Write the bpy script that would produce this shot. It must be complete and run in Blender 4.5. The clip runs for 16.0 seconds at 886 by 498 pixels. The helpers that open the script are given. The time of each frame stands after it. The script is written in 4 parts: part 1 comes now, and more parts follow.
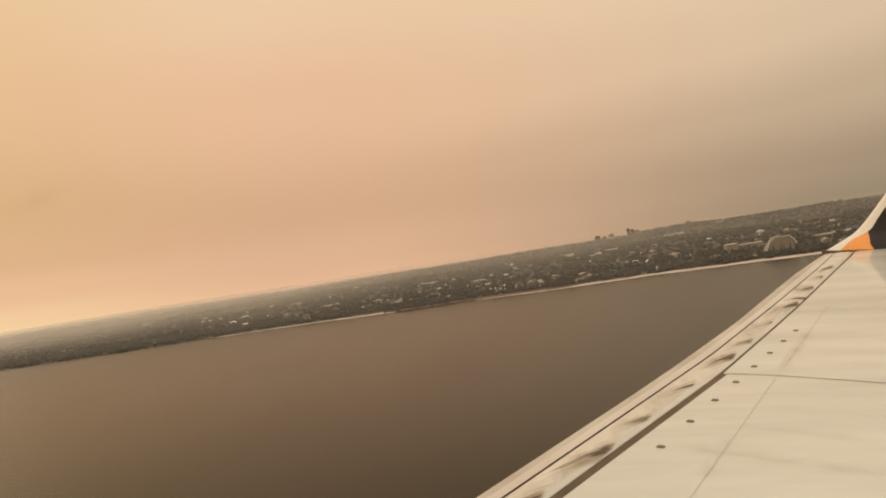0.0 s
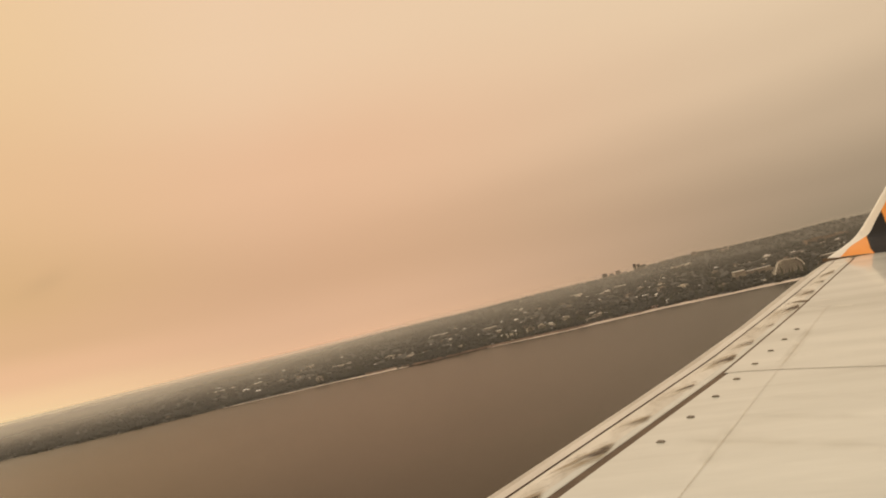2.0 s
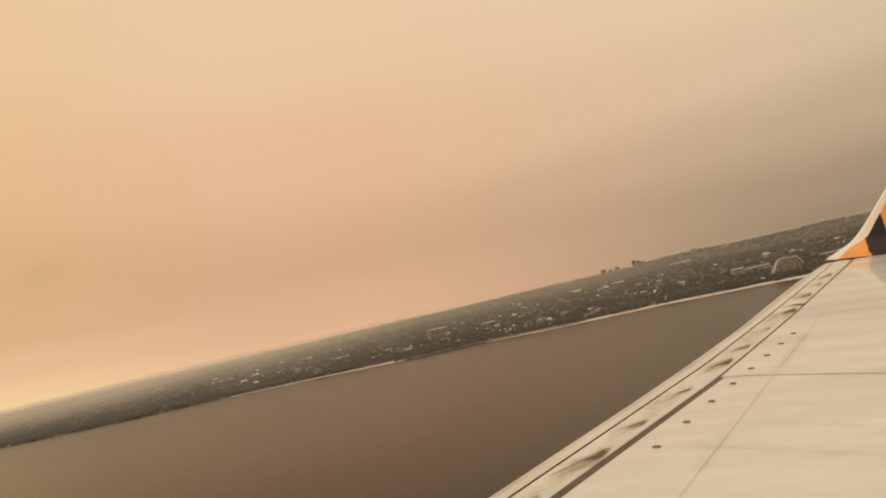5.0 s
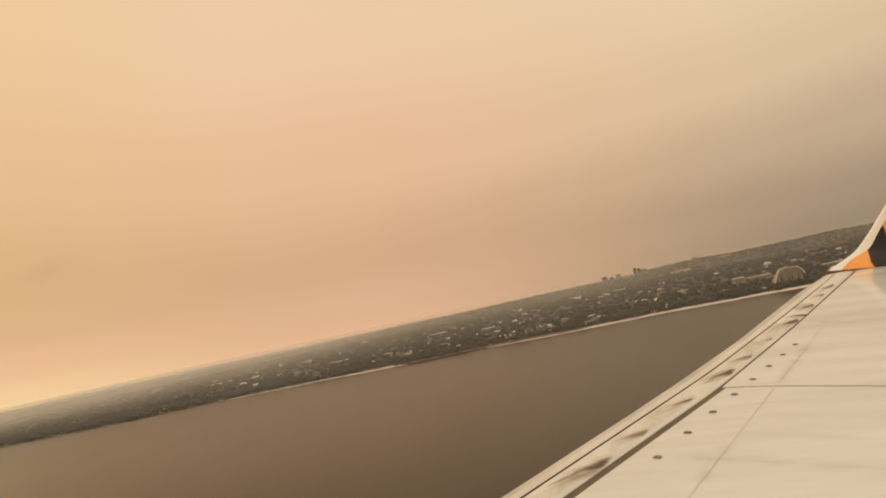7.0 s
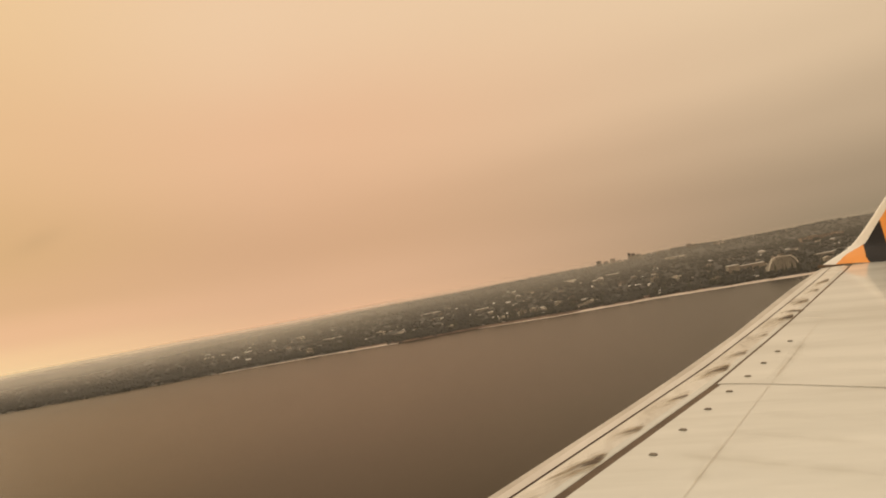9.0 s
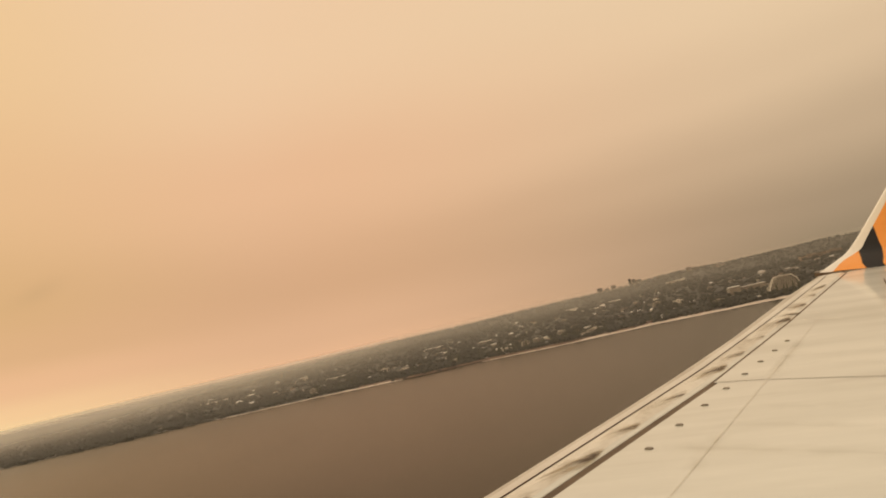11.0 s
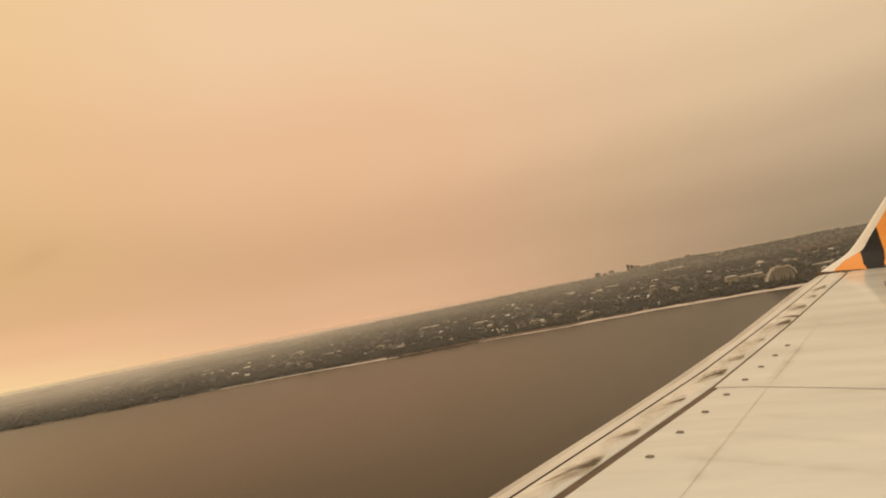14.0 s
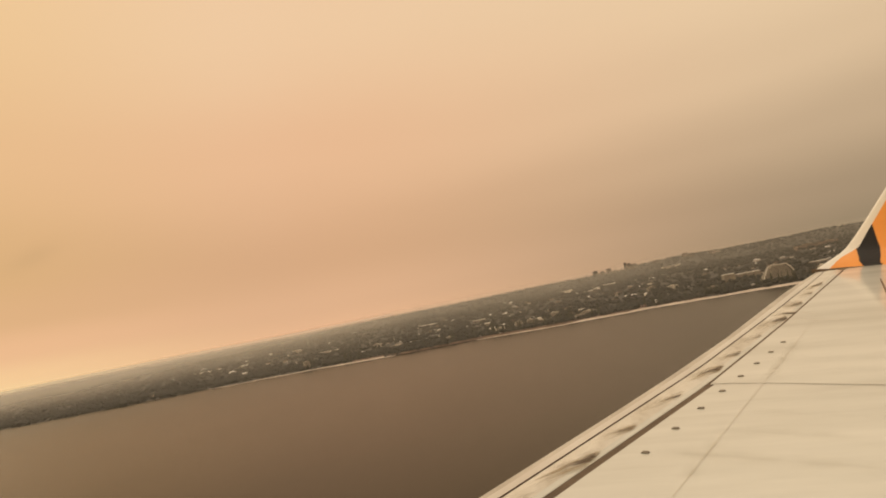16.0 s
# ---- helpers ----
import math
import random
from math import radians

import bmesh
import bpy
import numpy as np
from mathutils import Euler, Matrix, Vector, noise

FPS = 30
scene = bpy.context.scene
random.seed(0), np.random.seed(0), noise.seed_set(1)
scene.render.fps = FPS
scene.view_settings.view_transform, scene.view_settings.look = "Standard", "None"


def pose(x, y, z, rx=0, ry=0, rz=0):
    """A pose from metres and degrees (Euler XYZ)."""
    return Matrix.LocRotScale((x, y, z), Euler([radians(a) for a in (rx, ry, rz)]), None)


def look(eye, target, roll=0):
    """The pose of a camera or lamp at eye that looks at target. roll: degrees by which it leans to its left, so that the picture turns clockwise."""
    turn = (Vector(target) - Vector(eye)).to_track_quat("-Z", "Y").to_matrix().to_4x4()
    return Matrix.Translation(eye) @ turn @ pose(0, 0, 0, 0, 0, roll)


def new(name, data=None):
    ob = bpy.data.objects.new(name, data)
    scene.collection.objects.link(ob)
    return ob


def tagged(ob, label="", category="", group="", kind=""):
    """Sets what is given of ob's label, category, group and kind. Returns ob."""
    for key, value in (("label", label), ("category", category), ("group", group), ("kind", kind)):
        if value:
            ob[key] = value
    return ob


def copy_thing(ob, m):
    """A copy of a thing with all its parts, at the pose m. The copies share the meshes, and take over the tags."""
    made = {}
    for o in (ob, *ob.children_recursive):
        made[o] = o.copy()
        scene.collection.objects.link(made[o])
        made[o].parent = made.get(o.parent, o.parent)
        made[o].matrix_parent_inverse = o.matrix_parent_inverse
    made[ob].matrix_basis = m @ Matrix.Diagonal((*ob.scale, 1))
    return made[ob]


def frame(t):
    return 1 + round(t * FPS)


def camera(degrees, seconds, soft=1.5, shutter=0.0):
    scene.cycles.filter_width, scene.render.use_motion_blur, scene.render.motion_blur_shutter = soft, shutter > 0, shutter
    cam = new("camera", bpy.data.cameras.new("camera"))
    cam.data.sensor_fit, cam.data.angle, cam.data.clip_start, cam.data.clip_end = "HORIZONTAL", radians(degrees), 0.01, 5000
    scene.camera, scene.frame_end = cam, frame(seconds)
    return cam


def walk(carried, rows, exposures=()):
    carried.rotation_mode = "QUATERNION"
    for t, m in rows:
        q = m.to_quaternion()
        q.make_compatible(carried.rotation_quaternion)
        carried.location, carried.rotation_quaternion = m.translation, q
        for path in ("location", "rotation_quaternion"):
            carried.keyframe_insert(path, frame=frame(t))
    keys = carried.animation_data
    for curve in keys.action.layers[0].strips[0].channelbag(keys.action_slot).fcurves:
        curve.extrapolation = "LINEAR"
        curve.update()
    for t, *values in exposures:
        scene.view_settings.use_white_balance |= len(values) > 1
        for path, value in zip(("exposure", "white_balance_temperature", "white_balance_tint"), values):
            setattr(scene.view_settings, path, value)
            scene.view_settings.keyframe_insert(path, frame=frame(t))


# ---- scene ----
cam = camera(63.0, 16.0, soft=1.9)

# seconds, place, turn: a seat by the cabin window, ahead of the wing
PATH = (
    (0.0, -0.0845, 0.0350, 80.1619, 91.826, 8.785, 10.090),
    (0.5, -0.0592, 0.0216, 80.1293, 92.192, 9.645, 10.110),
    (1.0, -0.0345, 0.0393, 80.0429, 93.293, 11.288, 10.295),
    (1.5, -0.0062, 0.0464, 79.9600, 94.693, 12.568, 10.576),
    (2.0, 0.0100, 0.0497, 79.9072, 95.984, 13.372, 10.890),
    (2.5, 0.0144, 0.0416, 79.9068, 96.684, 13.691, 11.033),
    (3.0, 0.0191, 0.0233, 79.9350, 96.964, 13.585, 11.096),
    (3.5, 0.0235, -0.0102, 79.9792, 96.691, 13.318, 11.141),
    (3.7, 0.0180, -0.0227, 80.0113, 96.418, 12.775, 11.093),
    (6.0, 0.0235, 0.0102, 79.9354, 95.301, 12.608, 10.678),
    (6.5, 0.0183, 0.0107, 79.9460, 95.906, 12.315, 10.761),
    (7.0, 0.0143, 0.0022, 79.9758, 95.883, 11.852, 10.789),
    (7.5, 0.0014, -0.0125, 80.0269, 95.211, 11.024, 10.561),
    (8.0, -0.0078, -0.0213, 80.0666, 94.411, 10.480, 10.335),
    (8.5, -0.0161, -0.0227, 80.0878, 93.948, 10.128, 10.260),
    (11.0, 0.0297, 0.0318, 79.8575, 96.924, 12.866, 10.474),
    (11.5, 0.0330, 0.0262, 79.8605, 97.099, 12.646, 10.557),
    (12.0, 0.0301, 0.0223, 79.8753, 96.985, 12.419, 10.629),
    (12.5, 0.0257, 0.0137, 79.9199, 96.733, 11.842, 10.600),
    (13.0, 0.0088, 0.0051, 79.9696, 96.122, 11.424, 10.245),
    (13.5, -0.0010, 0.0012, 79.9988, 95.558, 11.043, 10.074),
    (14.0, 0.0026, -0.0017, 79.9983, 95.246, 10.923, 10.209),
    (14.5, 0.0037, -0.0060, 80.0055, 95.146, 10.848, 10.277),
    (15.0, 0.0037, -0.0059, 80.0046, 95.084, 10.863, 10.155),
    (15.5, 0.0052, -0.0061, 80.0002, 94.962, 10.898, 10.024),
    (16.0, 0.0087, -0.0048, 79.9884, 95.065, 10.997, 10.006),
)

walk(cam, [(r[0], pose(*r[1:])) for r in PATH], [(0.0, 0.02, 6280, 12), (1.5, 0.02, 6300, 12), (3.0, -0.04, 6320, 12), (3.7, -0.08, 6340, 12), (6.0, 0.02, 6420, 12), (8.5, 0.0, 6480, 12), (11.0, 0.0, 6640, 12), (16.0, 0.0, 6700, 12)])

# ---- world and sun ----


def lin(r, g, b, k=1.0):
    def f(c):
        c = c / 255
        return (c / 12.92 if c <= 0.04045 else ((c + 0.055) / 1.055) ** 2.4) * k
    return (f(r), f(g) * 0.985, f(b) * 0.985, 1.0)


SUN_AZ, SUN_EL = -58.0, 32.0      # degrees from the outboard axis towards the nose, above the horizon


def build_world():
    w = bpy.data.worlds.new("smoky_sky")
    scene.world = w
    w.use_nodes = True
    nt = w.node_tree
    nt.nodes.clear()
    N, L = nt.nodes.new, nt.links.new
    tc, sep = N("ShaderNodeTexCoord"), N("ShaderNodeSeparateXYZ")
    L(tc.outputs["Generated"], sep.inputs[0])
    az = N("ShaderNodeMath"); az.operation = "ARCTAN2"
    L(sep.outputs[0], az.inputs[0]); L(sep.outputs[1], az.inputs[1])
    # slow drifts of smoke bend the bands a little
    nz = N("ShaderNodeTexNoise"); nz.inputs["Scale"].default_value = 2.2; nz.inputs["Detail"].default_value = 3
    mp = N("ShaderNodeMapping"); mp.inputs["Scale"].default_value = (1, 1, 3.5)
    L(tc.outputs["Generated"], mp.inputs[0]); L(mp.outputs[0], nz.inputs["Vector"])
    dz = N("ShaderNodeMath"); dz.operation = "MULTIPLY_ADD"
    dz.inputs[1].default_value, dz.inputs[2].default_value = 0.05, -0.025
    L(nz.outputs["Fac"], dz.inputs[0])
    cl = N("ShaderNodeClamp")
    L(sep.outputs[2], cl.inputs[0])
    add = N("ShaderNodeMath"); add.operation = "ADD"
    L(cl.outputs[0], add.inputs[0])
    sc = N("ShaderNodeMath"); sc.operation = "MULTIPLY"
    mr0 = N("ShaderNodeMapRange"); mr0.inputs["From Max"].default_value = 0.12
    L(cl.outputs[0], mr0.inputs["Value"])
    L(dz.outputs[0], sc.inputs[0]); L(mr0.outputs[0], sc.inputs[1]); L(sc.outputs[0], add.inputs[1])

    def ramp(stops):
        r = N("ShaderNodeValToRGB")
        e = r.color_ramp.elements
        while len(e) < len(stops):
            e.new(0.5)
        for k, (p, c) in zip(e, stops):
            k.position, k.color = p, lin(*c)
        r.color_ramp.interpolation = "EASE"
        L(add.outputs[0], r.inputs[0])
        return r.outputs[0]

    ZEN = (248, 235, 214)
    left = ramp([(0, (255, 228, 172)), (.02, (255, 216, 163)), (.05, (245, 198, 153)), (.09, (229, 186, 139)), (.15, (222, 182, 131)), (.28, (233, 192, 143)), (.45, (238, 202, 151)), (1, ZEN)])
    mid = ramp([(0, (241, 194, 153)), (.04, (231, 187, 148)), (.11, (221, 178, 139)), (.24, (238, 194, 154)), (.41, (244, 210, 170)), (1, ZEN)])
    right = ramp([(0, (155, 139, 112)), (.06, (172, 152, 124)), (.14, (202, 178, 146)), (.23, (226, 200, 164)), (.33, (238, 212, 174)), (.5, (240, 217, 180)), (1, ZEN)])

    def between(a, b):
        m = N("ShaderNodeMapRange"); m.interpolation_type = "SMOOTHSTEP"
        m.inputs["From Min"].default_value, m.inputs["From Max"].default_value = radians(a), radians(b)
        L(az.outputs[0], m.inputs["Value"])
        return m.outputs[0]

    def mix(f, a, b):
        m = N("ShaderNodeMix"); m.data_type = "RGBA"
        L(f, m.inputs[0]) if not isinstance(f, float) else setattr(m.inputs[0], "default_value", f)
        L(a, m.inputs[6]); L(b, m.inputs[7])
        return m.outputs[2]

    glow = ramp([(0, (255, 232, 180, 2.2)), (.1, (255, 228, 174, 2.6)), (.3, (255, 222, 168, 2.4)), (.6, (252, 222, 180, 1.2)), (1, ZEN)])
    left = mix(between(-100, -40), glow, left)
    haze = mix(between(50, 110), mix(between(-21, 25), mix(between(-46, -20), left, mid), right), mid)
    # the window pane's faint smear, put into the sky as a darker spot
    def calc(op, a, b=0.0, c=0.0):
        m = N("ShaderNodeMath"); m.operation = op
        for k, v in enumerate((a, b, c)):
            if isinstance(v, float):
                m.inputs[k].default_value = v
            else:
                L(v, m.inputs[k])
        return m.outputs[0]

    wx = calc("MULTIPLY_ADD", az.outputs[0], 1 / radians(1.5), 38.5 / 1.5)
    wz = calc("MULTIPLY_ADD", wx, -0.75, calc("MULTIPLY_ADD", sep.outputs[2], 1 / 0.011, -0.16 / 0.011))
    far = calc("ADD", calc("MULTIPLY", wx, wx), calc("MULTIPLY", wz, wz))
    pane_smear = calc("MULTIPLY", calc("POWER", 2.718, calc("MULTIPLY", far, -1.0)), 0.11)
    grey = N("ShaderNodeMix"); grey.data_type = "RGBA"
    grey.inputs[7].default_value = lin(150, 125, 95)
    L(pane_smear, grey.inputs[0]); L(haze, grey.inputs[6])
    haze = grey.outputs[2]
    sky = N("ShaderNodeTexSky"); sky.sky_type = "NISHITA"; sky.sun_disc = False
    sky.sun_elevation, sky.sun_rotation = radians(SUN_EL), radians(SUN_AZ)
    sky.dust_density, sky.air_density = 8.0, 2.0
    bg1, bg2, out, ad = N("ShaderNodeBackground"), N("ShaderNodeBackground"), N("ShaderNodeOutputWorld"), N("ShaderNodeAddShader")
    L(haze, bg1.inputs[0]); bg1.inputs[1].default_value = HAZE
    L(sky.outputs[0], bg2.inputs[0]); bg2.inputs[1].default_value = 0.002
    L(bg1.outputs[0], ad.inputs[0]); L(bg2.outputs[0], ad.inputs[1]); L(ad.outputs[0], out.inputs[0])


HAZE = 0.93
build_world()
sun = new("sun", bpy.data.lights.new("sun", "SUN"))
sun.data.energy, sun.data.angle, sun.data.color = 1.0, radians(35), (1.0, 0.86, 0.66)
_sd = Vector((math.sin(radians(SUN_AZ)) * math.cos(radians(SUN_EL)), math.cos(radians(SUN_AZ)) * math.cos(radians(SUN_EL)), math.sin(radians(SUN_EL))))
sun.matrix_world = look(_sd * 500, (0, 0, 0))

# ---- materials ----


def material(name, rough=0.6, metal=0.0, spec=0.5, coat=0.0):
    m = bpy.data.materials.new(name)
    m.use_nodes = True
    b = m.node_tree.nodes["Principled BSDF"]
    b.inputs["Roughness"].default_value, b.inputs["Metallic"].default_value = rough, metal
    b.inputs["Specular IOR Level"].default_value, b.inputs["Coat Weight"].default_value = spec, coat
    b.inputs["Coat Roughness"].default_value = 0.07
    return m, m.node_tree, b


def varied(name, colours, scale=1.0, rough=0.6, metal=0.0, spec=0.5, coat=0.0, bump=0.0, bump_scale=None, stretch=(1, 1, 1), coords="Object", detail=6, island=0.0, each=0.0, turn=0.0):
    """A surface of two to four colours mixed by a coarse and a fine noise, with relief."""
    m, nt, b = material(name, rough, metal, spec, coat)
    N, L = nt.nodes.new, nt.links.new
    tc, mp = N("ShaderNodeTexCoord"), N("ShaderNodeMapping")
    mp.inputs["Scale"].default_value = stretch
    mp.inputs["Rotation"].default_value = (0, 0, radians(turn))
    L(tc.outputs[coords], mp.inputs[0])
    a, f = N("ShaderNodeTexNoise"), N("ShaderNodeTexNoise")
    a.inputs["Scale"].default_value, a.inputs["Detail"].default_value = scale, detail
    f.inputs["Scale"].default_value, f.inputs["Detail"].default_value = scale * 9, 3
    L(mp.outputs[0], a.inputs["Vector"]); L(mp.outputs[0], f.inputs["Vector"])
    mx = N("ShaderNodeMath"); mx.operation = "MULTIPLY_ADD"; mx.inputs[1].default_value = 0.3
    L(f.outputs["Fac"], mx.inputs[0]); L(a.outputs["Fac"], mx.inputs[2])
    last = mx
    if island or each:
        r = N("ShaderNodeNewGeometry") if island else N("ShaderNodeObjectInfo")
        k = N("ShaderNodeMath"); k.operation = "MULTIPLY_ADD"; k.inputs[1].default_value = island or each
        L(r.outputs["Random Per Island" if island else "Random"], k.inputs[0]); L(mx.outputs[0], k.inputs[2])
        s = N("ShaderNodeMath"); s.operation = "SUBTRACT"; s.inputs[1].default_value = (island or each) / 2
        L(k.outputs[0], s.inputs[0]); last = s
    mr = N("ShaderNodeMapRange"); mr.inputs["From Min"].default_value, mr.inputs["From Max"].default_value = 0.4, 0.9
    L(last.outputs[0], mr.inputs["Value"])
    cr = N("ShaderNodeValToRGB"); e = cr.color_ramp.elements
    while len(e) < len(colours):
        e.new(0.5)
    for i, (k, c) in enumerate(zip(e, colours)):
        k.position, k.color = i / max(1, len(colours) - 1), (*c, 1)
    L(mr.outputs[0], cr.inputs[0]); L(cr.outputs[0], b.inputs["Base Color"])
    rr = N("ShaderNodeMapRange"); rr.inputs["To Min"].default_value, rr.inputs["To Max"].default_value = max(0.02, rough - 0.08), min(1, rough + 0.08)
    L(f.outputs["Fac"], rr.inputs["Value"]); L(rr.outputs[0], b.inputs["Roughness"])
    if bump:
        bn, bt = N("ShaderNodeBump"), N("ShaderNodeTexNoise")
        bt.inputs["Scale"].default_value, bt.inputs["Detail"].default_value = bump_scale or scale * 6, 5
        L(mp.outputs[0], bt.inputs["Vector"]); L(bt.outputs["Fac"], bn.inputs["Height"])
        bn.inputs["Strength"].default_value = bump; bn.inputs["Distance"].default_value = 0.3
        L(bn.outputs[0], b.inputs["Normal"])
    return m


M_SKIN = varied("aged_white_wing_paint", [(.468, .475, .425), (.598, .613, .566), (.705, .72, .67)], 0.8, rough=0.36, coat=0.5, stretch=(0.4, 2.0, 1), turn=27.3, bump=0.015, bump_scale=1.2)
M_SLAT = varied("weathered_slat_paint", [(.35, .315, .262), (.545, .515, .445), (.645, .625, .56), (.725, .71, .645)], 1.6, rough=0.42, stretch=(2.2, .6, 1), turn=-27, bump=0.02)
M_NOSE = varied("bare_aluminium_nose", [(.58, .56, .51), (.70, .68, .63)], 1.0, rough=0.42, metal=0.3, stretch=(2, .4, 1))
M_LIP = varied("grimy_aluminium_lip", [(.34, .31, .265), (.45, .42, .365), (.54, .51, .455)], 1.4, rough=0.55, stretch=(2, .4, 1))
# dark colour of the open gaps, also the painted shade at the winglet root
M_GAP = varied("dark_sealant_gap", [(.075, .050, .030), (.145, .10, .062)], 3.0, rough=0.8)
M_SLIT = varied("black_slit", [(.045, .020, .009), (.07, .034, .017)], 3.0, rough=0.95, spec=0.05)
M_JOINT = varied("brown_joint_sealant", [(.09, .07, .055), (.18, .145, .115)], 4.0, rough=0.7)
M_LINE = varied("faint_joint_line", [(.46, .42, .35), (.60, .55, .48)], 4.0, rough=0.7)
M_SKINLINE = varied("pale_skin_joint", [(.53, .52, .455), (.62, .605, .54)], 4.0, rough=0.4)
M_BOLT = varied("grey_rubber_pad", [(.15, .135, .11), (.24, .21, .17)], 20.0, rough=0.7)
M_ORANGE = varied("orange_livery_paint", [(.80, .30, .04), (.88, .36, .055)], 0.8, rough=0.3, coat=0.4)
M_BLACK = varied("black_livery_paint", [(.011, .010, .009), (.018, .016, .014)], 0.8, rough=0.4, spec=0.3, coat=0.05)
M_WHITE = varied("white_fuselage_paint", [(.74, .73, .69), (.80, .79, .75)], 0.6, rough=0.3, coat=0.3)
M_TRIM = varied("cream_cabin_plastic", [(.60, .57, .50), (.68, .65, .58)], 4.0, rough=0.6)
M_SAND = varied("pale_beach_sand", [(.38, .315, .265), (.50, .43, .375), (.60, .52, .455)], 0.02, rough=0.95)
M_BANK = varied("reddish_earth_bank", [(.055, .036, .026), (.10, .062, .045), (.15, .10, .075)], 0.03, rough=0.95, bump=0.3, bump_scale=0.3)
M_LAND = varied("suburban_ground_cover", [(.0228, .0225, .0215), (.0316, .0304, .0283), (.0412, .0385, .0360), (.0565, .0520, .0488)], 0.012, rough=0.95, bump=0.4, bump_scale=0.08)
M_LEAF = varied("hazy_eucalypt_foliage", [(.0205, .0220, .0208), (.0295, .0309, .0290), (.0410, .0420, .0390)], 0.05, rough=0.9, island=0.1)
M_PINE = varied("dark_pine_foliage", [(.032, .036, .025), (.05, .052, .036)], 0.3, rough=0.9, each=0.3)
M_BARK = varied("grey_bark", [(.10, .08, .06), (.16, .13, .10)], 1.0, rough=0.95)
M_WALL = varied("rendered_house_wall", [(.12, .10, .08), (.19, .16, .135), (.26, .235, .205), (.44, .415, .385)], 0.05, rough=0.9, each=0.9)
M_ROOF = varied("tiled_house_roof", [(.10, .062, .045), (.13, .095, .075), (.12, .115, .11), (.20, .195, .19), (.66, .66, .66)], 0.05, rough=0.85, each=0.9)
M_FLATW = varied("pale_concrete_block_wall", [(.17, .15, .13), (.26, .235, .20), (.52, .49, .44)], 0.04, rough=0.85, each=0.7)
M_GLASS = varied("dark_window_glass", [(.03, .035, .04), (.06, .065, .07)], 0.3, rough=0.12, spec=0.8)
M_ASPH = varied("worn_asphalt", [(.040, .036, .032), (.055, .05, .045), (.075, .068, .06)], 0.05, rough=0.92, bump=0.1, stretch=(.3, 1, 1))
M_GRASS = varied("dry_airfield_grass", [(.09, .075, .03), (.16, .11, .045), (.24, .17, .08)], 0.12, rough=0.98, bump=0.6, bump_scale=1.5)
M_PAINTW = varied("worn_white_marking", [(.42, .40, .36), (.66, .64, .60)], 0.8, rough=0.8)
M_PAINTY = varied("worn_yellow_marking", [(.40, .26, .05), (.62, .42, .09)], 0.8, rough=0.8)
M_ROCK = varied("seawall_rock", [(.12, .10, .08), (.20, .17, .14), (.28, .24, .20)], 0.6, rough=0.95, bump=0.4, each=0.5)


def water_material():
    m, nt, b = material("silty_bay_water", 0.23, 0.0, 0.15)
    N, L = nt.nodes.new, nt.links.new
    tc = N("ShaderNodeTexCoord")
    big, small = N("ShaderNodeTexNoise"), N("ShaderNodeTexNoise")
    big.inputs["Scale"].default_value, big.inputs["Detail"].default_value = 0.004, 4
    small.inputs["Scale"].default_value, small.inputs["Detail"].default_value = 0.35, 5
    L(tc.outputs["Object"], big.inputs["Vector"]); L(tc.outputs["Object"], small.inputs["Vector"])
    cr = N("ShaderNodeValToRGB"); e = cr.color_ramp.elements
    e[0].position, e[0].color, e[1].position, e[1].color = .35, (.006, .0055, .0004, 1), .65, (.010, .009, .0008, 1)
    L(big.outputs["Fac"], cr.inputs[0]); L(cr.outputs[0], b.inputs["Base Color"])
    b.inputs["IOR"].default_value = 1.33
    # light airs roughen the surface in long patches
    airs, mp, rr = N("ShaderNodeTexNoise"), N("ShaderNodeMapping"), N("ShaderNodeMapRange")
    mp.inputs["Scale"].default_value = (1, .35, 1)
    airs.inputs["Scale"].default_value, airs.inputs["Detail"].default_value = 0.012, 6
    L(tc.outputs["Object"], mp.inputs[0]); L(mp.outputs[0], airs.inputs["Vector"]); L(airs.outputs["Fac"], rr.inputs["Value"])
    rr.inputs["From Min"].default_value, rr.inputs["From Max"].default_value = .3, .7
    rr.inputs["To Min"].default_value, rr.inputs["To Max"].default_value = .222, .238
    L(rr.outputs[0], b.inputs["Roughness"])
    b.inputs["Specular Tint"].default_value = (0.98, 0.95, 0.02, 1)
    bn = N("ShaderNodeBump"); bn.inputs["Strength"].default_value, bn.inputs["Distance"].default_value = 0.15, 0.7
    L(small.outputs["Fac"], bn.inputs["Height"]); L(bn.outputs[0], b.inputs["Normal"])
    return m


M_WATER = water_material()

# ---- small builders ----


def mesh_from(name, verts, faces, mat, smooth=False):
    me = bpy.data.meshes.new(name)
    me.from_pydata([tuple(v) for v in verts], [], [tuple(f) for f in faces])
    me.materials.append(mat)
    if smooth:
        me.polygons.foreach_set("use_smooth", [True] * len(me.polygons))
    me.update()
    return me


def link(name, me, parent=None, label="", kind=""):
    ob = new(name, me)
    ob.parent = parent
    return tagged(ob, label=label, kind=kind)


def part(name, bm, mat, parent, label="", smooth=False):
    me = bpy.data.meshes.new(name)
    bmesh.ops.recalc_face_normals(bm, faces=bm.faces)
    bm.to_mesh(me); bm.free()
    me.materials.append(mat)
    if smooth:
        me.polygons.foreach_set("use_smooth", [True] * len(me.polygons))
    return link(name, me, parent, label)


def thing(name, label, category, at=(0, 0, 0), rz=0.0, group="", kind=""):
    e = new(name)
    e.empty_display_size = 0.5
    e.matrix_basis = pose(*at, 0, 0, rz)
    return tagged(e, label, category, group, kind)


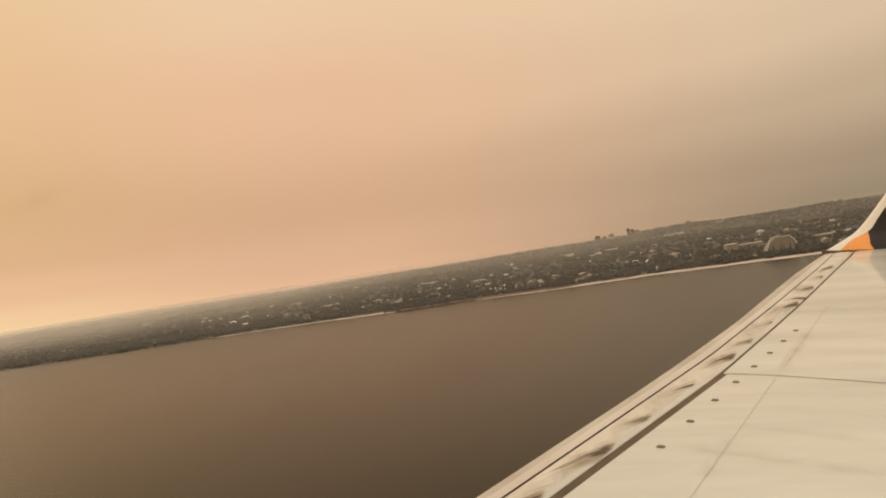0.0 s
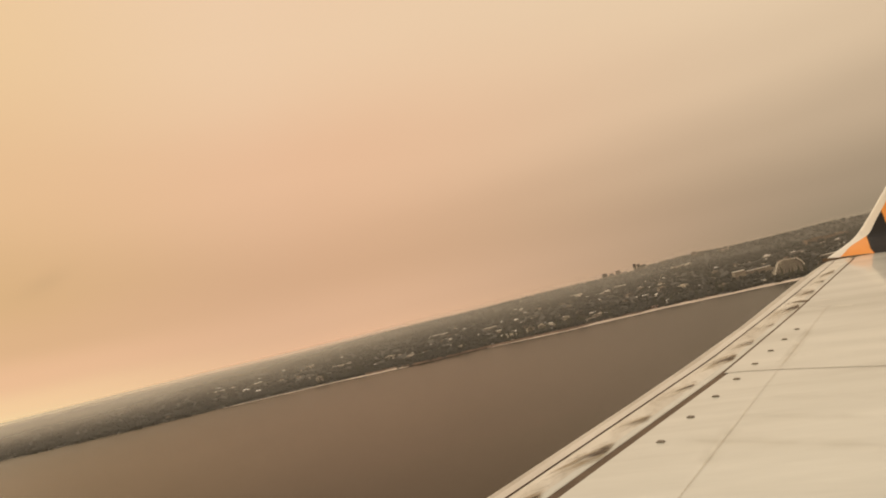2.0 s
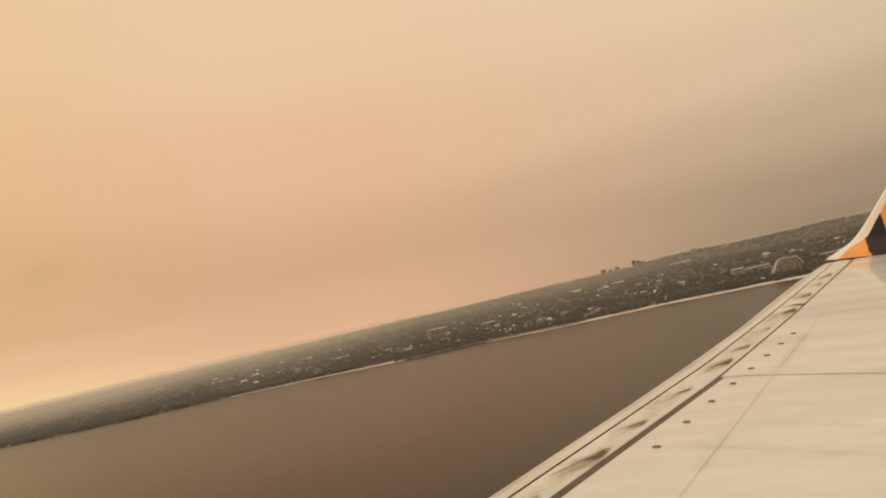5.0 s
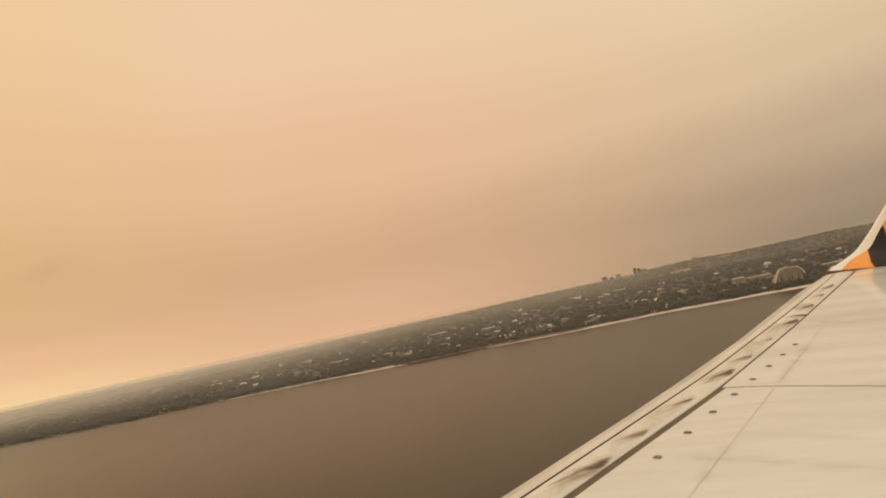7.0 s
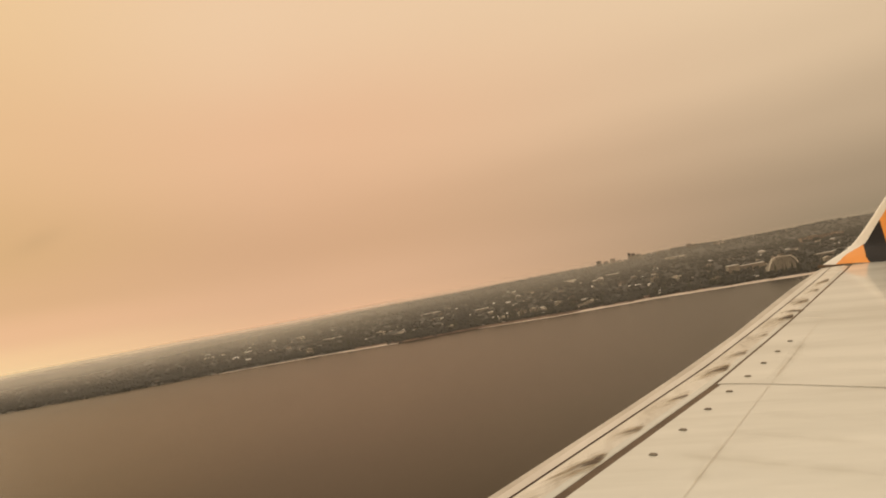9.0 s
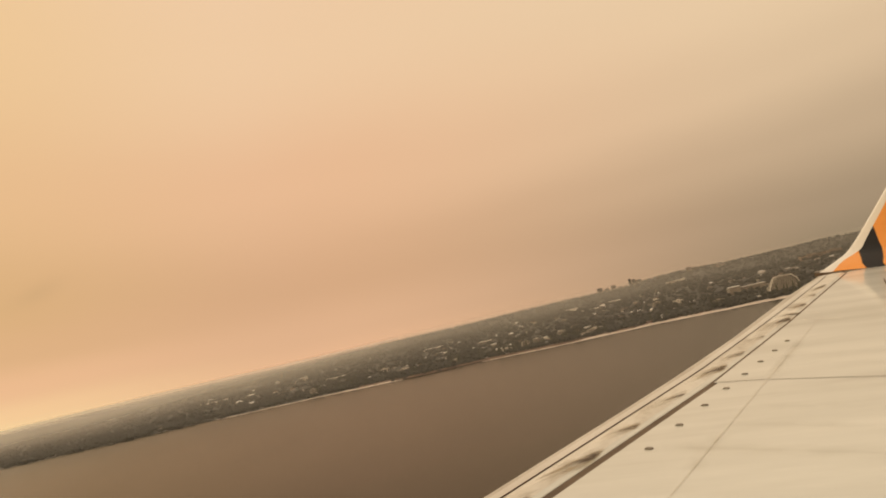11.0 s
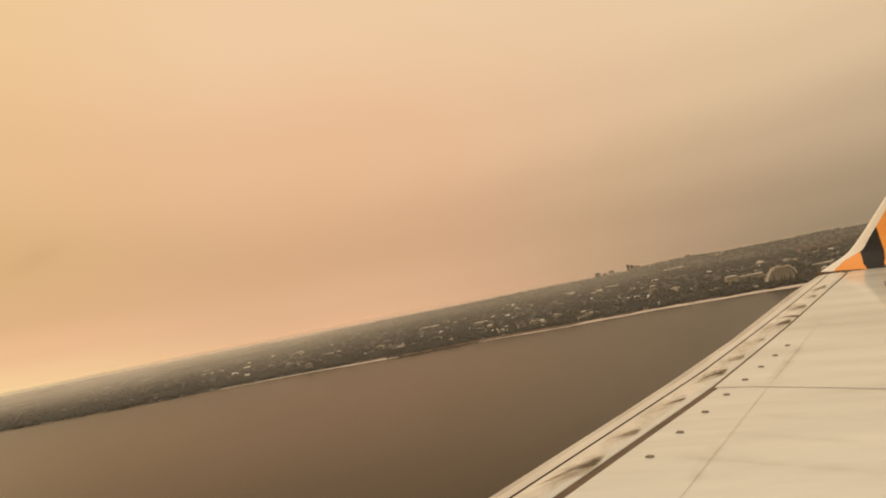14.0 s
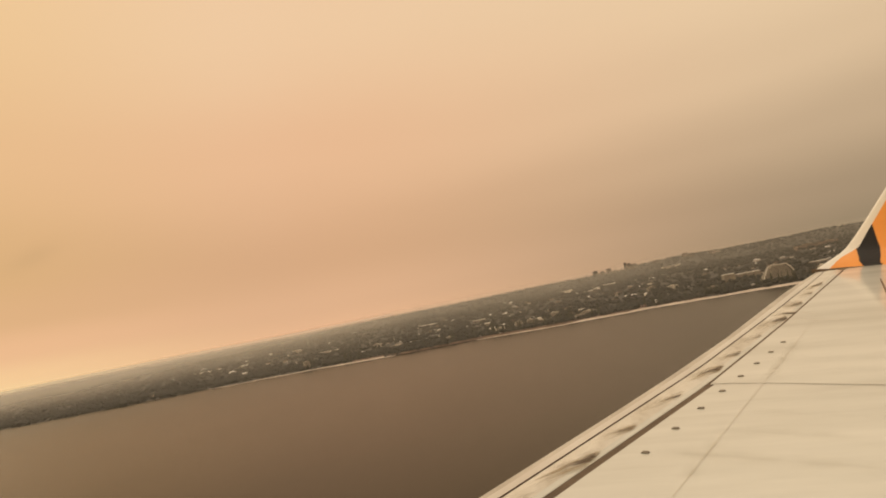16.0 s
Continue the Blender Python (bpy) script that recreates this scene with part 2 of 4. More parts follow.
def box(bm, x0, x1, y0, y1, z0, z1, bevel=0.0):
    r = bmesh.ops.create_cube(bm, size=1, matrix=Matrix.LocRotScale(((x0 + x1) / 2, (y0 + y1) / 2, (z0 + z1) / 2), None, (x1 - x0, y1 - y0, z1 - z0)))
    if bevel:
        es = list({e for v in r["verts"] for e in v.link_edges})
        bmesh.ops.bevel(bm, geom=es, offset=bevel, segments=1, affect="EDGES")
    return bm


def boxes(*dims, bevel=0.0):
    bm = bmesh.new()
    for d in dims:
        box(bm, *d, bevel=bevel)
    return bm


def grid_mesh(name, rows, mat, smooth=True):
    """A skin through rows of points, all of one length."""
    n, verts, faces = len(rows[0]), [p for r in rows for p in r], []
    for i in range(len(rows) - 1):
        for j in range(n - 1):
            a = i * n + j
            faces.append((a, a + 1, a + n + 1, a + n))
    return mesh_from(name, verts, faces, mat, smooth)


# ---- water and land ----
SHORE = [(-4700, 1700), (-2400, 1700), (-1530, 1725), (-1220, 1762), (-1030, 1815), (-850, 1806), (-690, 1800), (-520, 1765), (-365, 1722), (-240, 1762), (-93, 1716), (38, 1690), (168, 1700), (290, 1662), (394, 1620), (441, 1587), (900, 1400), (1800, 1180), (4700, 900)]
# height of the far ridge by bearing
RIDGE = [(-74, 70), (-42, 87), (-35, 96), (-30, 104), (-22, 106), (-14, 117), (-9, 117), (-4, 125), (2, 126), (4.4, 127), (6.2, 142), (8.8, 144), (10.5, 136), (12, 131), (16, 129), (20, 131), (24, 129), (40, 88), (74, 80)]


def shore_y(x):
    xs, ys = zip(*SHORE)
    return float(np.interp(x, xs, ys)) + 6 * math.sin(x / 63.0) + 4 * math.sin(x / 27.0 + 1)


def ridge_z(az):
    xs, ys = zip(*RIDGE)
    return float(np.interp(math.degrees(az), xs, ys))


def height(x, y):
    """Land height: a flat foreshore and a long gentle rise to a ridge inland."""
    sy = shore_y(x)
    d, az = max(0.0, y - sy), math.atan2(x, y)
    far = max(600.0, 4500 * math.cos(az) - sy)
    f = max(0.0, min(1.0, (d - 250) / (far - 250)))
    z = min(2.3, d * .05 - .8) + 6 * min(1, max(0, d - 40) / 350) + (ridge_z(az) - 9) * f ** 1.15
    return z + 5 * min(1, d / 900) * noise.noise((x / 700, y / 500, 0.3))


def polar(az, r):
    return r * math.sin(az), r * math.cos(az)


def shore_radius(az):
    lo, hi = 300.0, 4900.0
    for _ in range(40):
        m = (lo + hi) / 2
        x, y = polar(az, m)
        lo, hi = (lo, m) if y > shore_y(x) else (m, hi)
    return lo


def build_ground():
    n = 96
    verts, faces = [(0, 0, 0)], []
    radii = [40, 120, 300, 700, 1500, 3000, 4940]
    for r in radii:
        verts += [(r * math.cos(2 * math.pi * i / n), r * math.sin(2 * math.pi * i / n), 0) for i in range(n)]
    for i in range(n):
        faces.append((0, 1 + i, 1 + (i + 1) % n))
        for k in range(len(radii) - 1):
            a, b = 1 + k * n, 1 + (k + 1) * n
            faces.append((a + i, b + i, b + (i + 1) % n, a + (i + 1) % n))
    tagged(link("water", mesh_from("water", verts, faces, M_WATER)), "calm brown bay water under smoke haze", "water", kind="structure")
    # land, from the waterline to the far ridge
    rows, sand, bank = [], [], []
    for i in range(361):
        az = radians(-74 + 148 * i / 360)
        rs = shore_radius(az)
        row = []
        for k in range(46):
            f = k / 45
            r = rs + (4920 - rs) * f ** 1.8
            x, y = polar(az, r)
            row.append((x, y, -1.5 if k == 0 else height(x, y)))
        rows.append(row)
        x, y = polar(az, rs)
        wide = float(np.interp(math.degrees(az), (-29, -27.5, -24, -19, -16.5, -15.2, -14.6, -14.1, -8, -6, -1, 1, 4, 30), (0, 4, 6, 10, 20, 20, 8, .8, .8, 6, 11, 22, 33, 36))) * (1 + .8 * noise.noise((x / 70, 0, 0)) + .5 * noise.noise((x / 22, 3, 0)))
        srow = []
        for k, (d, z) in enumerate([(-3, -.3), (.03 * wide, .3), (.45 * wide, 1.5), (.8 * wide, 2.5), (wide, 2.9)]):
            px, py = polar(az, rs + d)
            z = -1.2 if wide < 1.6 else z * min(1, .25 + wide / 34)
            srow.append((px, py, z + (0.25 * noise.noise((px / 12, py / 12, 0)) if k > 1 else 0)))
        sand.append(srow)
        if -18 < math.degrees(az) < 10:
            bank.append([(*polar(az, rs + wide + d), z + .5 * noise.noise((x / 15, d, 0))) for d, z in ((-1, 1.2), (1.5, 3.2), (7, 4.6), (13, 5.2))])
    tagged(link("ground", grid_mesh("ground", rows, M_LAND)), "low wooded suburban land rising gently inland", "land", kind="structure")
    tagged(link("beach", grid_mesh("beach", sand, M_SAND)), "narrow pale sand beach along the bay", "beach", kind="structure")
    tagged(link("foreshore_bank", grid_mesh("foreshore_bank", bank, M_BANK)), "low reddish-brown earth bank behind the sand", "bank", kind="structure")


build_ground()

# ---- the aircraft wing ----
# wing plane: along the spar, aft across it, and its normal, from a foot below the window
E1, E2, EN = Vector((0.46114, 0.88701, 0.02371)), Vector((0.88397, -0.45691, -0.09920)), Vector((0.07716, -0.06670, 0.99479))
FOOT = Vector((0, 0, 80)) - EN * 1.2713


def P(u, v, w=0.0):
    return FOOT + E1 * u + E2 * v + EN * w


def lerp(xs, ys, u):
    return float(np.interp(u, xs, ys))


def v_le(u):
    return lerp((-2, 3.1, 5.0, 6.2, 8.3, 12.8, 15.85), (-2.275, -2.27, -2.28, -2.30, -2.37, -2.655, -2.76), u)


def v_line(u):
    return lerp((-2, 3.2, 6.3, 8.8, 10.7, 14.2, 15.85), (-2.08, -2.085, -2.085, -2.18, -2.265, -2.44, -2.55), u)


def v_gap(u):
    return lerp((-2, 3.2, 5.7, 7.5, 9.0, 14.5, 15.85), (-1.93, -1.88, -1.835, -1.883, -1.93, -2.17, -2.24), u)


def gap_wide(u):
    """The slit is wide inboard of the panel joint and narrow beyond it."""
    return lerp((5.665, 5.69, 15.8), (0.064, 0.028, 0.036), u)


def v_te(u):
    return -1.30 + (15.9 - u) * 0.225


def u_tip(v):
    """The tip is cut along the flight direction."""
    return 15.85 + max(0.0, v + 2.76) * 0.522


STN = [-1.2, 0, 1, 2, 3, 3.5, 4, 4.5, 5, 5.5, 5.665, 5.69, 6, 6.5, 7, 7.5, 8, 9, 10, 11, 12, 13, 14, 15, 15.85]


def skin_w(u, v):
    """Droop of the upper skin towards the trailing edge."""
    a, b = v_gap(u) + gap_wide(u), v_te(u)
    return -0.03 * (b - a) * min(1, max(0, (v - a) / (b - a))) ** 2.2


def skew(u, v):
    """Shears the last metres so that they end on the tip's cut."""
    k = max(0.0, (u - 13.0) / 2.85)
    return u + k * (u_tip(v) - 15.85)


def build_wing():
    wing = thing("aircraft_wing", "off-white swept airliner wing with upturned orange and black tip", "wing", tuple(P(2, 0)))
    inv = wing.matrix_basis.inverted()

    def add(name, rows, mat, parent=wing, label="", smooth=True):
        ob = link(name, grid_mesh(name, [[inv @ p for p in r] for r in rows], mat, smooth), parent, label)
        return ob

    # main upper skin, with the curve of the back, and the underside
    rows = []
    for u in STN:
        a, b = v_gap(u) + gap_wide(u), v_te(u)
        row = []
        for k in range(25):
            f = k / 24
            v = a + (b - a) * f
            row.append(P(skew(u, v), v, -0.03 * (b - a) * f ** 2.2))
        rows.append(row)
    skin = add("upper_skin", rows, M_SKIN, label="off-white painted upper wing skin")
    rows = []
    for u in STN:
        a, b = v_le(u) + 0.1, v_te(u)
        th = 0.10 * (b - a) + 0.03
        row = []
        for k in range(17):
            f = k / 16
            v = a + (b - a) * f
            row.append(P(skew(u, v), v, -0.03 * (b - a) * f ** 2.2 - th * (4 * f * (1 - f)) ** 0.6 - 0.06 * (1 - f) - 0.012))
        rows.append(row)
    add("lower_skin", rows, M_SKIN, label="off-white lower wing skin")

    # slats: nose and upper skin, in two lengths with a narrow break
    for u0, u1 in ((-1.2, 2.6), (2.62, 15.85)):
        us = [u0 + (u1 - u0) * i / 32 for i in range(33)]
        slat = add("slat", [[P(u, v_line(u) + (v_gap(u) - v_line(u)) * f, 0.012 * math.sin(math.pi * f) - 0.004) for f in (0, .15, .3, .45, .6, .72, .8)] for u in us], M_SLAT, label="weathered beige slat panel with soot marks")
        add("slat_trailing_strip", [[P(u, v_line(u) + (v_gap(u) - v_line(u)) * f, 0.012 * math.sin(math.pi * f) - 0.004) for f in (.8, .9, .97, .995)] + [P(u, v_gap(u), -0.03)] for u in us], M_SKIN, slat, "cleaner pale trailing strip")
        nose = []
        for u in us:
            c, l = v_le(u), v_line(u)
            d = l - c
            prof = [(l - 0.0115, -0.0035), (l - .3 * d, -.0055), (l - .48 * d, -.0105), (c + .055, -.0215), (c + .020, -.035), (c - .015, -.052), (c - .045, -.072), (c - .068, -.098), (c - .080, -.13), (c - .07, -.18), (c + .12, -.26)]
            nose.append([P(u, v, w) for v, w in prof])
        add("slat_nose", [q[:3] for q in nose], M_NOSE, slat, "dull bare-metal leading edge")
        add("slat_lip", [q[2:] for q in nose], M_LIP, slat, "darker rounded front of the slat")
    # dark slit behind the slats and the fine one behind their nose
    add("slat_gap", [[P(u, v_gap(u) - 0.004, -0.006), P(u, v_gap(u) + gap_wide(u) + 0.001, -0.006)] for u in STN], M_GAP, label="dark gap behind the slat")
    add("nose_gap", [[P(u, v_line(u) - 0.0115, -0.001), P(u, v_line(u) + 0.0005, -0.001)] for u in STN], M_SLIT, label="fine dark joint behind the leading edge")

    # the slat ends short of the winglet root; a dark strip paints the recess's shade
    rows = []
    for k in range(9):
        d = .40 * k / 8
        u, v, h = 15.79 + .522 * d, -2.77 + d, .058 * (1 - .75 * k / 8)
        rows.append([P(u, v, -.012), P(u, v, h * .8), P(u + .012, v, h), P(u + .045, v, h)])
    add("tip_joint", rows, M_GAP, label="dark strip painted as shade at the winglet root")
    # joints on the skin
    def strip(name, pts, wide, mat, label, lift=0.004):
        rows = []
        for i, (u, v) in enumerate(pts):
            a, b = pts[max(0, i - 1)], pts[min(len(pts) - 1, i + 1)]
            t = Vector((b[0] - a[0], b[1] - a[1])).normalized()
            n = Vector((-t.y, t.x)) * wide / 2
            rows.append([P(u - n.x, v - n.y, skin_w(u, v) + lift), P(u + n.x, v + n.y, skin_w(u, v) + lift)])
        return add(name, rows, mat, skin, label)

    strip("panel_joint", [(5.68, -1.79), (5.705, -1.61), (5.722, -1.416), (5.722, -1.03), (5.73, -.66), (5.73, -.10)], 0.011, M_JOINT, "thin brown panel joint")
    strip("panel_joint", [(13.6, -1.41), (12.4, -1.25), (11.3, -1.11), (9.5, -.9)], 0.05, M_GAP, "dark aileron hinge gap", 0.0)
    strip("panel_joint", [(9.70, -1.86), (9.67, -1.80), (9.66, -1.70)], 0.035, M_SKINLINE, "short faint skin joint", 0.0012)
    strip("panel_joint", [(9.12, -1.80), (9.05, -1.6), (8.98, -1.36)], 0.022, M_SKINLINE, "faint chordwise skin joint", 0.0012)
    # a row of fasteners along the spar
    us = np.arange(2.9, 9.2, 0.05)
    vs = np.polyval(np.polyfit((3.4, 3.73, 4.56, 5.72, 7.41, 8.52), (-1.287, -1.305, -1.355, -1.418, -1.524, -1.58), 2), us)
    verts, faces = [], []
    for u, v in zip(us, vs):
        i = len(verts)
        h = skin_w(u, v) + .003
        verts += [inv @ P(u - .017, v - .0012, h), inv @ P(u + .017, v - .003, h), inv @ P(u + .017, v + .0012, h), inv @ P(u - .017, v + .003, h)]
        faces.append((i, i + 1, i + 2, i + 3))
    tagged(link("fastener_row", mesh_from("fastener_row", verts, faces, M_LINE), skin), kind="stuff")
    # eight small dark pads
    for i in range(8):
        u = 3.90 + 0.511 * i + 0.003 * i * i / 2
        bm = bmesh.new()
        prof = [(-.024, 0), (-.016, .008), (.016, .008), (.024, 0)]
        vs = [[bm.verts.new(inv @ P(u + s * 0.014, -1.648 + v, w + .001)) for v, w in prof] for s in (-1, 1)]
        bm.faces.new(vs[0]); bm.faces.new(vs[1])
        for k in range(4):
            bm.faces.new((vs[0][k], vs[0][(k + 1) % 4], vs[1][(k + 1) % 4], vs[1][k]))
        part("pad", bm, M_BOLT, skin, "small dark grey pad")
    return wing, inv, skin, add


wing, WINV, SKIN, wing_add = build_wing()

# winglet: the leading edge climbs aft and out in a blended curve
WLE = [(4.77, 15.40, -.615), (5.13, 15.60, -.487), (5.51, 15.85, -.367), (5.67, 15.92, -.278), (5.99, 16.05, -.017), (6.32, 16.15, .303), (6.61, 16.22, .584), (7.05, 16.33, 1.02), (7.45, 16.43, 1.42), (7.8, 16.5, 1.72)]
WCH = (1.62, 1.60, 1.55, 1.52, 1.42, 1.30, 1.18, .98, .80, .55)


def winglet_point(s, c, off=0.0):
    xs = np.linspace(0, 1, len(WLE))
    # smooth the control line by sampling around s
    acc, ch = Vector((0, 0, 0)), 0.0
    ws = ((-.1, .4), (-.05, .9), (0, 1.4), (.05, .9), (.1, .4))
    for d, k in ws:
        q = min(1, max(0, s + d * min(1, 8 * s)))
        acc += Vector([float(np.interp(q, xs, [p[i] for p in WLE])) for i in range(3)]) * (k / 4)
        ch += float(np.interp(q, xs, WCH)) * k / 4
    dirn = Vector((0.993, -0.02 * s, -0.113 + 0.05 * s)).normalized()
    thick = 0.10 * max(0, c) ** .42 * (1 - c) * 2
    bend = min(1, s / 0.35)
    nrm = Vector((0, -bend, 1 - bend * .85)).normalized()
    return Vector((0, 0, 80)) + acc + dirn * ch * c + nrm * (thick * 0.5 * off)


def build_winglet():
    n, m = 120, 150
    cs = [(j / m) ** 1.7 for j in range(m + 1)]
    body = []
    for i in range(n + 1):
        s = i / n
        body.append([winglet_point(s, c, 1) for c in reversed(cs)] + [winglet_point(s, c, -1) for c in cs[1:]])
    winglet = wing_add("winglet", body, M_WHITE, label="white upturned winglet with orange and black stripes")
    # painted panels on the inboard face
    verts, index, sets = [], {}, {"orange_panel": [], "black_stripe": []}

    def vert(i, j):
        if (i, j) not in index:
            index[i, j] = len(verts)
            s, c = i / n, cs[j]
            p = winglet_point(s, c, 1)
            verts.append(p + Vector((0, -.9, .45)).normalized() * 0.004)
        return index[i, j]

    for i in range(n):
        for j in range(m):
            q = [vert(i, j), vert(i, j + 1), vert(i + 1, j + 1), vert(i + 1, j)]
            mid = sum((verts[k] for k in q), Vector()) / 4
            s, c = (i + .5) / n, (cs[j] + cs[j + 1]) / 2
            z = mid.z - 80
            edge = 0.128 + 0.07 * max(0, 1 - s / .13) + 0.03 * math.exp(-((s - .3) / .09) ** 2)
            if c < edge or s < 0.004:
                continue
            x1 = 5.85 + .02 * math.sin(z * 6) - .16 * min(1, max(0, (-.27 - z) / .3)) ** 1.3
            x2 = 6.27 + .05 * max(0, z) + .02 * math.sin(z * 5 + 1) - .20 * min(1, max(0, (-.35 - z) / .3)) ** 1.5
            sets["black_stripe" if x1 < mid.x < x2 else "orange_panel"].append(q)
    for name, mat in (("orange_panel", M_ORANGE), ("black_stripe", M_BLACK)):
        used = sorted({k for f in sets[name] for k in f})
        re = {k: i for i, k in enumerate(used)}
        link(name, mesh_from(name, [WINV @ verts[k] for k in used], [[re[k] for k in f] for f in sets[name]], mat, True), winglet, "glossy " + name.replace("_", " "))


build_winglet()

# soot streaks that run forward and inboard from the slat's rear edge
def soot_material(name, colour, strong, core):
    m = bpy.data.materials.new(name)
    m.use_nodes = True
    nt = m.node_tree
    b, N, L = nt.nodes["Principled BSDF"], nt.nodes.new, nt.links.new
    b.inputs["Base Color"].default_value, b.inputs["Roughness"].default_value = (*colour, 1), .85
    tc, sep = N("ShaderNodeTexCoord"), N("ShaderNodeSeparateXYZ")
    L(tc.outputs["UV"], sep.inputs[0])

    def math_node(op, a, c=None, d=None):
        n = N("ShaderNodeMath"); n.operation = op
        for i, v in enumerate((a, c, d)):
            if v is None:
                continue
            if isinstance(v, (int, float)):
                n.inputs[i].default_value = v
            else:
                L(v, n.inputs[i])
        return n.outputs[0]
    # along the streak it fades, across it is feathered
    across = math_node("SUBTRACT", 1.0, math_node("ABSOLUTE", math_node("MULTIPLY_ADD", sep.outputs[1], 2.0, -1.0)))
    along = math_node("MULTIPLY", math_node("MULTIPLY_ADD", math_node("POWER", sep.outputs[0], core), 1.05, math_node("MULTIPLY", sep.outputs[0], 0.33)), math_node("MINIMUM", 1.0, math_node("MULTIPLY", math_node("SUBTRACT", 1.0, sep.outputs[0]), 9.0)))
    nz = N("ShaderNodeTexNoise"); nz.inputs["Scale"].default_value, nz.inputs["Detail"].default_value = 1.0, 8
    nz.noise_dimensions = "4D"
    mp, oi = N("ShaderNodeMapping"), N("ShaderNodeObjectInfo")
    mp.inputs["Scale"].default_value = (2.6, 7.0, 1)
    wv = math_node("MULTIPLY", oi.outputs["Random"], 40.0)
    L(tc.outputs["UV"], mp.inputs[0]); L(mp.outputs[0], nz.inputs["Vector"]); L(wv, nz.inputs["W"])
    dark = N("ShaderNodeSeparateColor")
    L(oi.outputs["Color"], dark.inputs[0])
    along = math_node("MULTIPLY", along, dark.outputs[0])
    f = math_node("MULTIPLY", math_node("MULTIPLY", across, along), math_node("MULTIPLY_ADD", nz.outputs["Fac"], 6.0, -2.05))
    mr = N("ShaderNodeMapRange"); mr.interpolation_type = "SMOOTHSTEP"
    mr.inputs["From Min"].default_value, mr.inputs["From Max"].default_value, mr.inputs["To Max"].default_value = 0.0, 0.85, strong
    L(f, mr.inputs["Value"]); L(mr.outputs[0], b.inputs["Alpha"])
    return m


M_SOOT, M_STAIN = soot_material("soot_streak", (.095, .066, .045), .8, 2.6), soot_material("oil_stain", (.34, .25, .13), .5, 1.2)
# place along the spar and across it, length, width, strength
SOOT = [(3.77, -1.885, .42, .32, 1.0), (4.39, -1.895, .32, .22, .6), (5.29, -1.895, .40, .24, .6), (6.32, -1.880, .42, .32, 1.0), (6.99, -1.900, .36, .28, .6), (7.98, -1.940, .4, .36, .45),
        (9.27, -1.945, .62, .5, 1.0), (9.74, -1.915, .22, .2, 1.3), (10.7, -2.025, .5, .45, .7), (11.9, -2.10, .5, .45, .4), (13.29, -2.18, .8, .5, .9), (2.98, -1.90, .4, .32, .9)]


def build_soot():
    slats = [o for o in wing.children if o.name.split(".")[0] == "slat"]
    for (u, v, ln, wd, dark), stain in [(q, st) for q in SOOT for st in (True, False)]:
        ln, wd = (ln * 1.5, wd * 1.6) if stain else (ln * 1.1, wd * .85)
        u = u + .04 * stain
        host = slats[0 if u < 2.6 else 1]
        n, m, verts, faces, uvs = 8, 4, [], [], []
        for i in range(n + 1):
            for j in range(m + 1):
                a, c = i / n, j / m
                uu = u - ln * (1 - a) + (c - .5) * wd * (0.75 + .9 * (1 - a))
                vv = v + (v_line(uu) + .012 - v) * (1 - a) - (c - .5) * wd * .12
                span = max(.01, v_gap(uu) - v_line(uu))
                f = min(1, max(0, (vv - v_line(uu)) / span))
                verts.append(WINV @ P(uu, vv, 0.012 * math.sin(math.pi * f) + (-.0012 if stain else 0.0008)))
                uvs.append((a, c))
        for i in range(n):
            for j in range(m):
                k = i * (m + 1) + j
                faces.append((k, k + m + 1, k + m + 2, k + 1))
        me = mesh_from("oil_stain" if stain else "soot_streak", verts, faces, M_STAIN if stain else M_SOOT, True)
        uvl = me.uv_layers.new(name="UVMap")
        for lp in me.loops:
            uvl.data[lp.index].uv = uvs[lp.vertex_index]
        ob = link(me.name.split(".")[0], me, host, "faint yellowish-brown oil stain" if stain else "dark feathered soot streak")
        ob.color = (dark, dark, dark, 1)


build_soot()


def grime_material():
    """A soft brownish film, dense along one line and feathered away from it."""
    m = bpy.data.materials.new("grime_film")
    m.use_nodes = True
    nt = m.node_tree
    b, N, L = nt.nodes["Principled BSDF"], nt.nodes.new, nt.links.new
    b.inputs["Base Color"].default_value, b.inputs["Roughness"].default_value = (.36, .30, .18, 1), .6
    tc, sep, oi, col, nz = N("ShaderNodeTexCoord"), N("ShaderNodeSeparateXYZ"), N("ShaderNodeObjectInfo"), N("ShaderNodeSeparateColor"), N("ShaderNodeTexNoise")
    L(tc.outputs["UV"], sep.inputs[0]); L(oi.outputs["Color"], col.inputs[0])
    nz.inputs["Scale"].default_value, nz.inputs["Detail"].default_value = 5.0, 5
    L(tc.outputs["Object"], nz.inputs["Vector"])

    def bump_curve(out, stops):
        r = N("ShaderNodeValToRGB"); e = r.color_ramp.elements
        while len(e) < len(stops):
            e.new(.5)
        for k, (p, v) in zip(e, stops):
            k.position, k.color = p, (v, v, v, 1)
        r.color_ramp.interpolation = "EASE"
        L(out, r.inputs[0])
        return r.outputs[0]

    def times(a, c):
        n = N("ShaderNodeMath"); n.operation = "MULTIPLY"
        L(a, n.inputs[0]); L(c, n.inputs[1])
        return n.outputs[0]
    spots = N("ShaderNodeMapRange")
    spots.inputs["From Min"].default_value, spots.inputs["From Max"].default_value = .3, .65
    L(nz.outputs["Fac"], spots.inputs["Value"])
    along = bump_curve(sep.outputs[0], [(0, 0), (.15, 1), (.7, 1), (1, 0)])
    across = bump_curve(sep.outputs[1], [(0, 0), (.38, .45), (.5, 1), (.62, .3), (1, 0)])
    L(times(times(along, across), times(spots.outputs[0], col.outputs[0])), b.inputs["Alpha"])
    return m


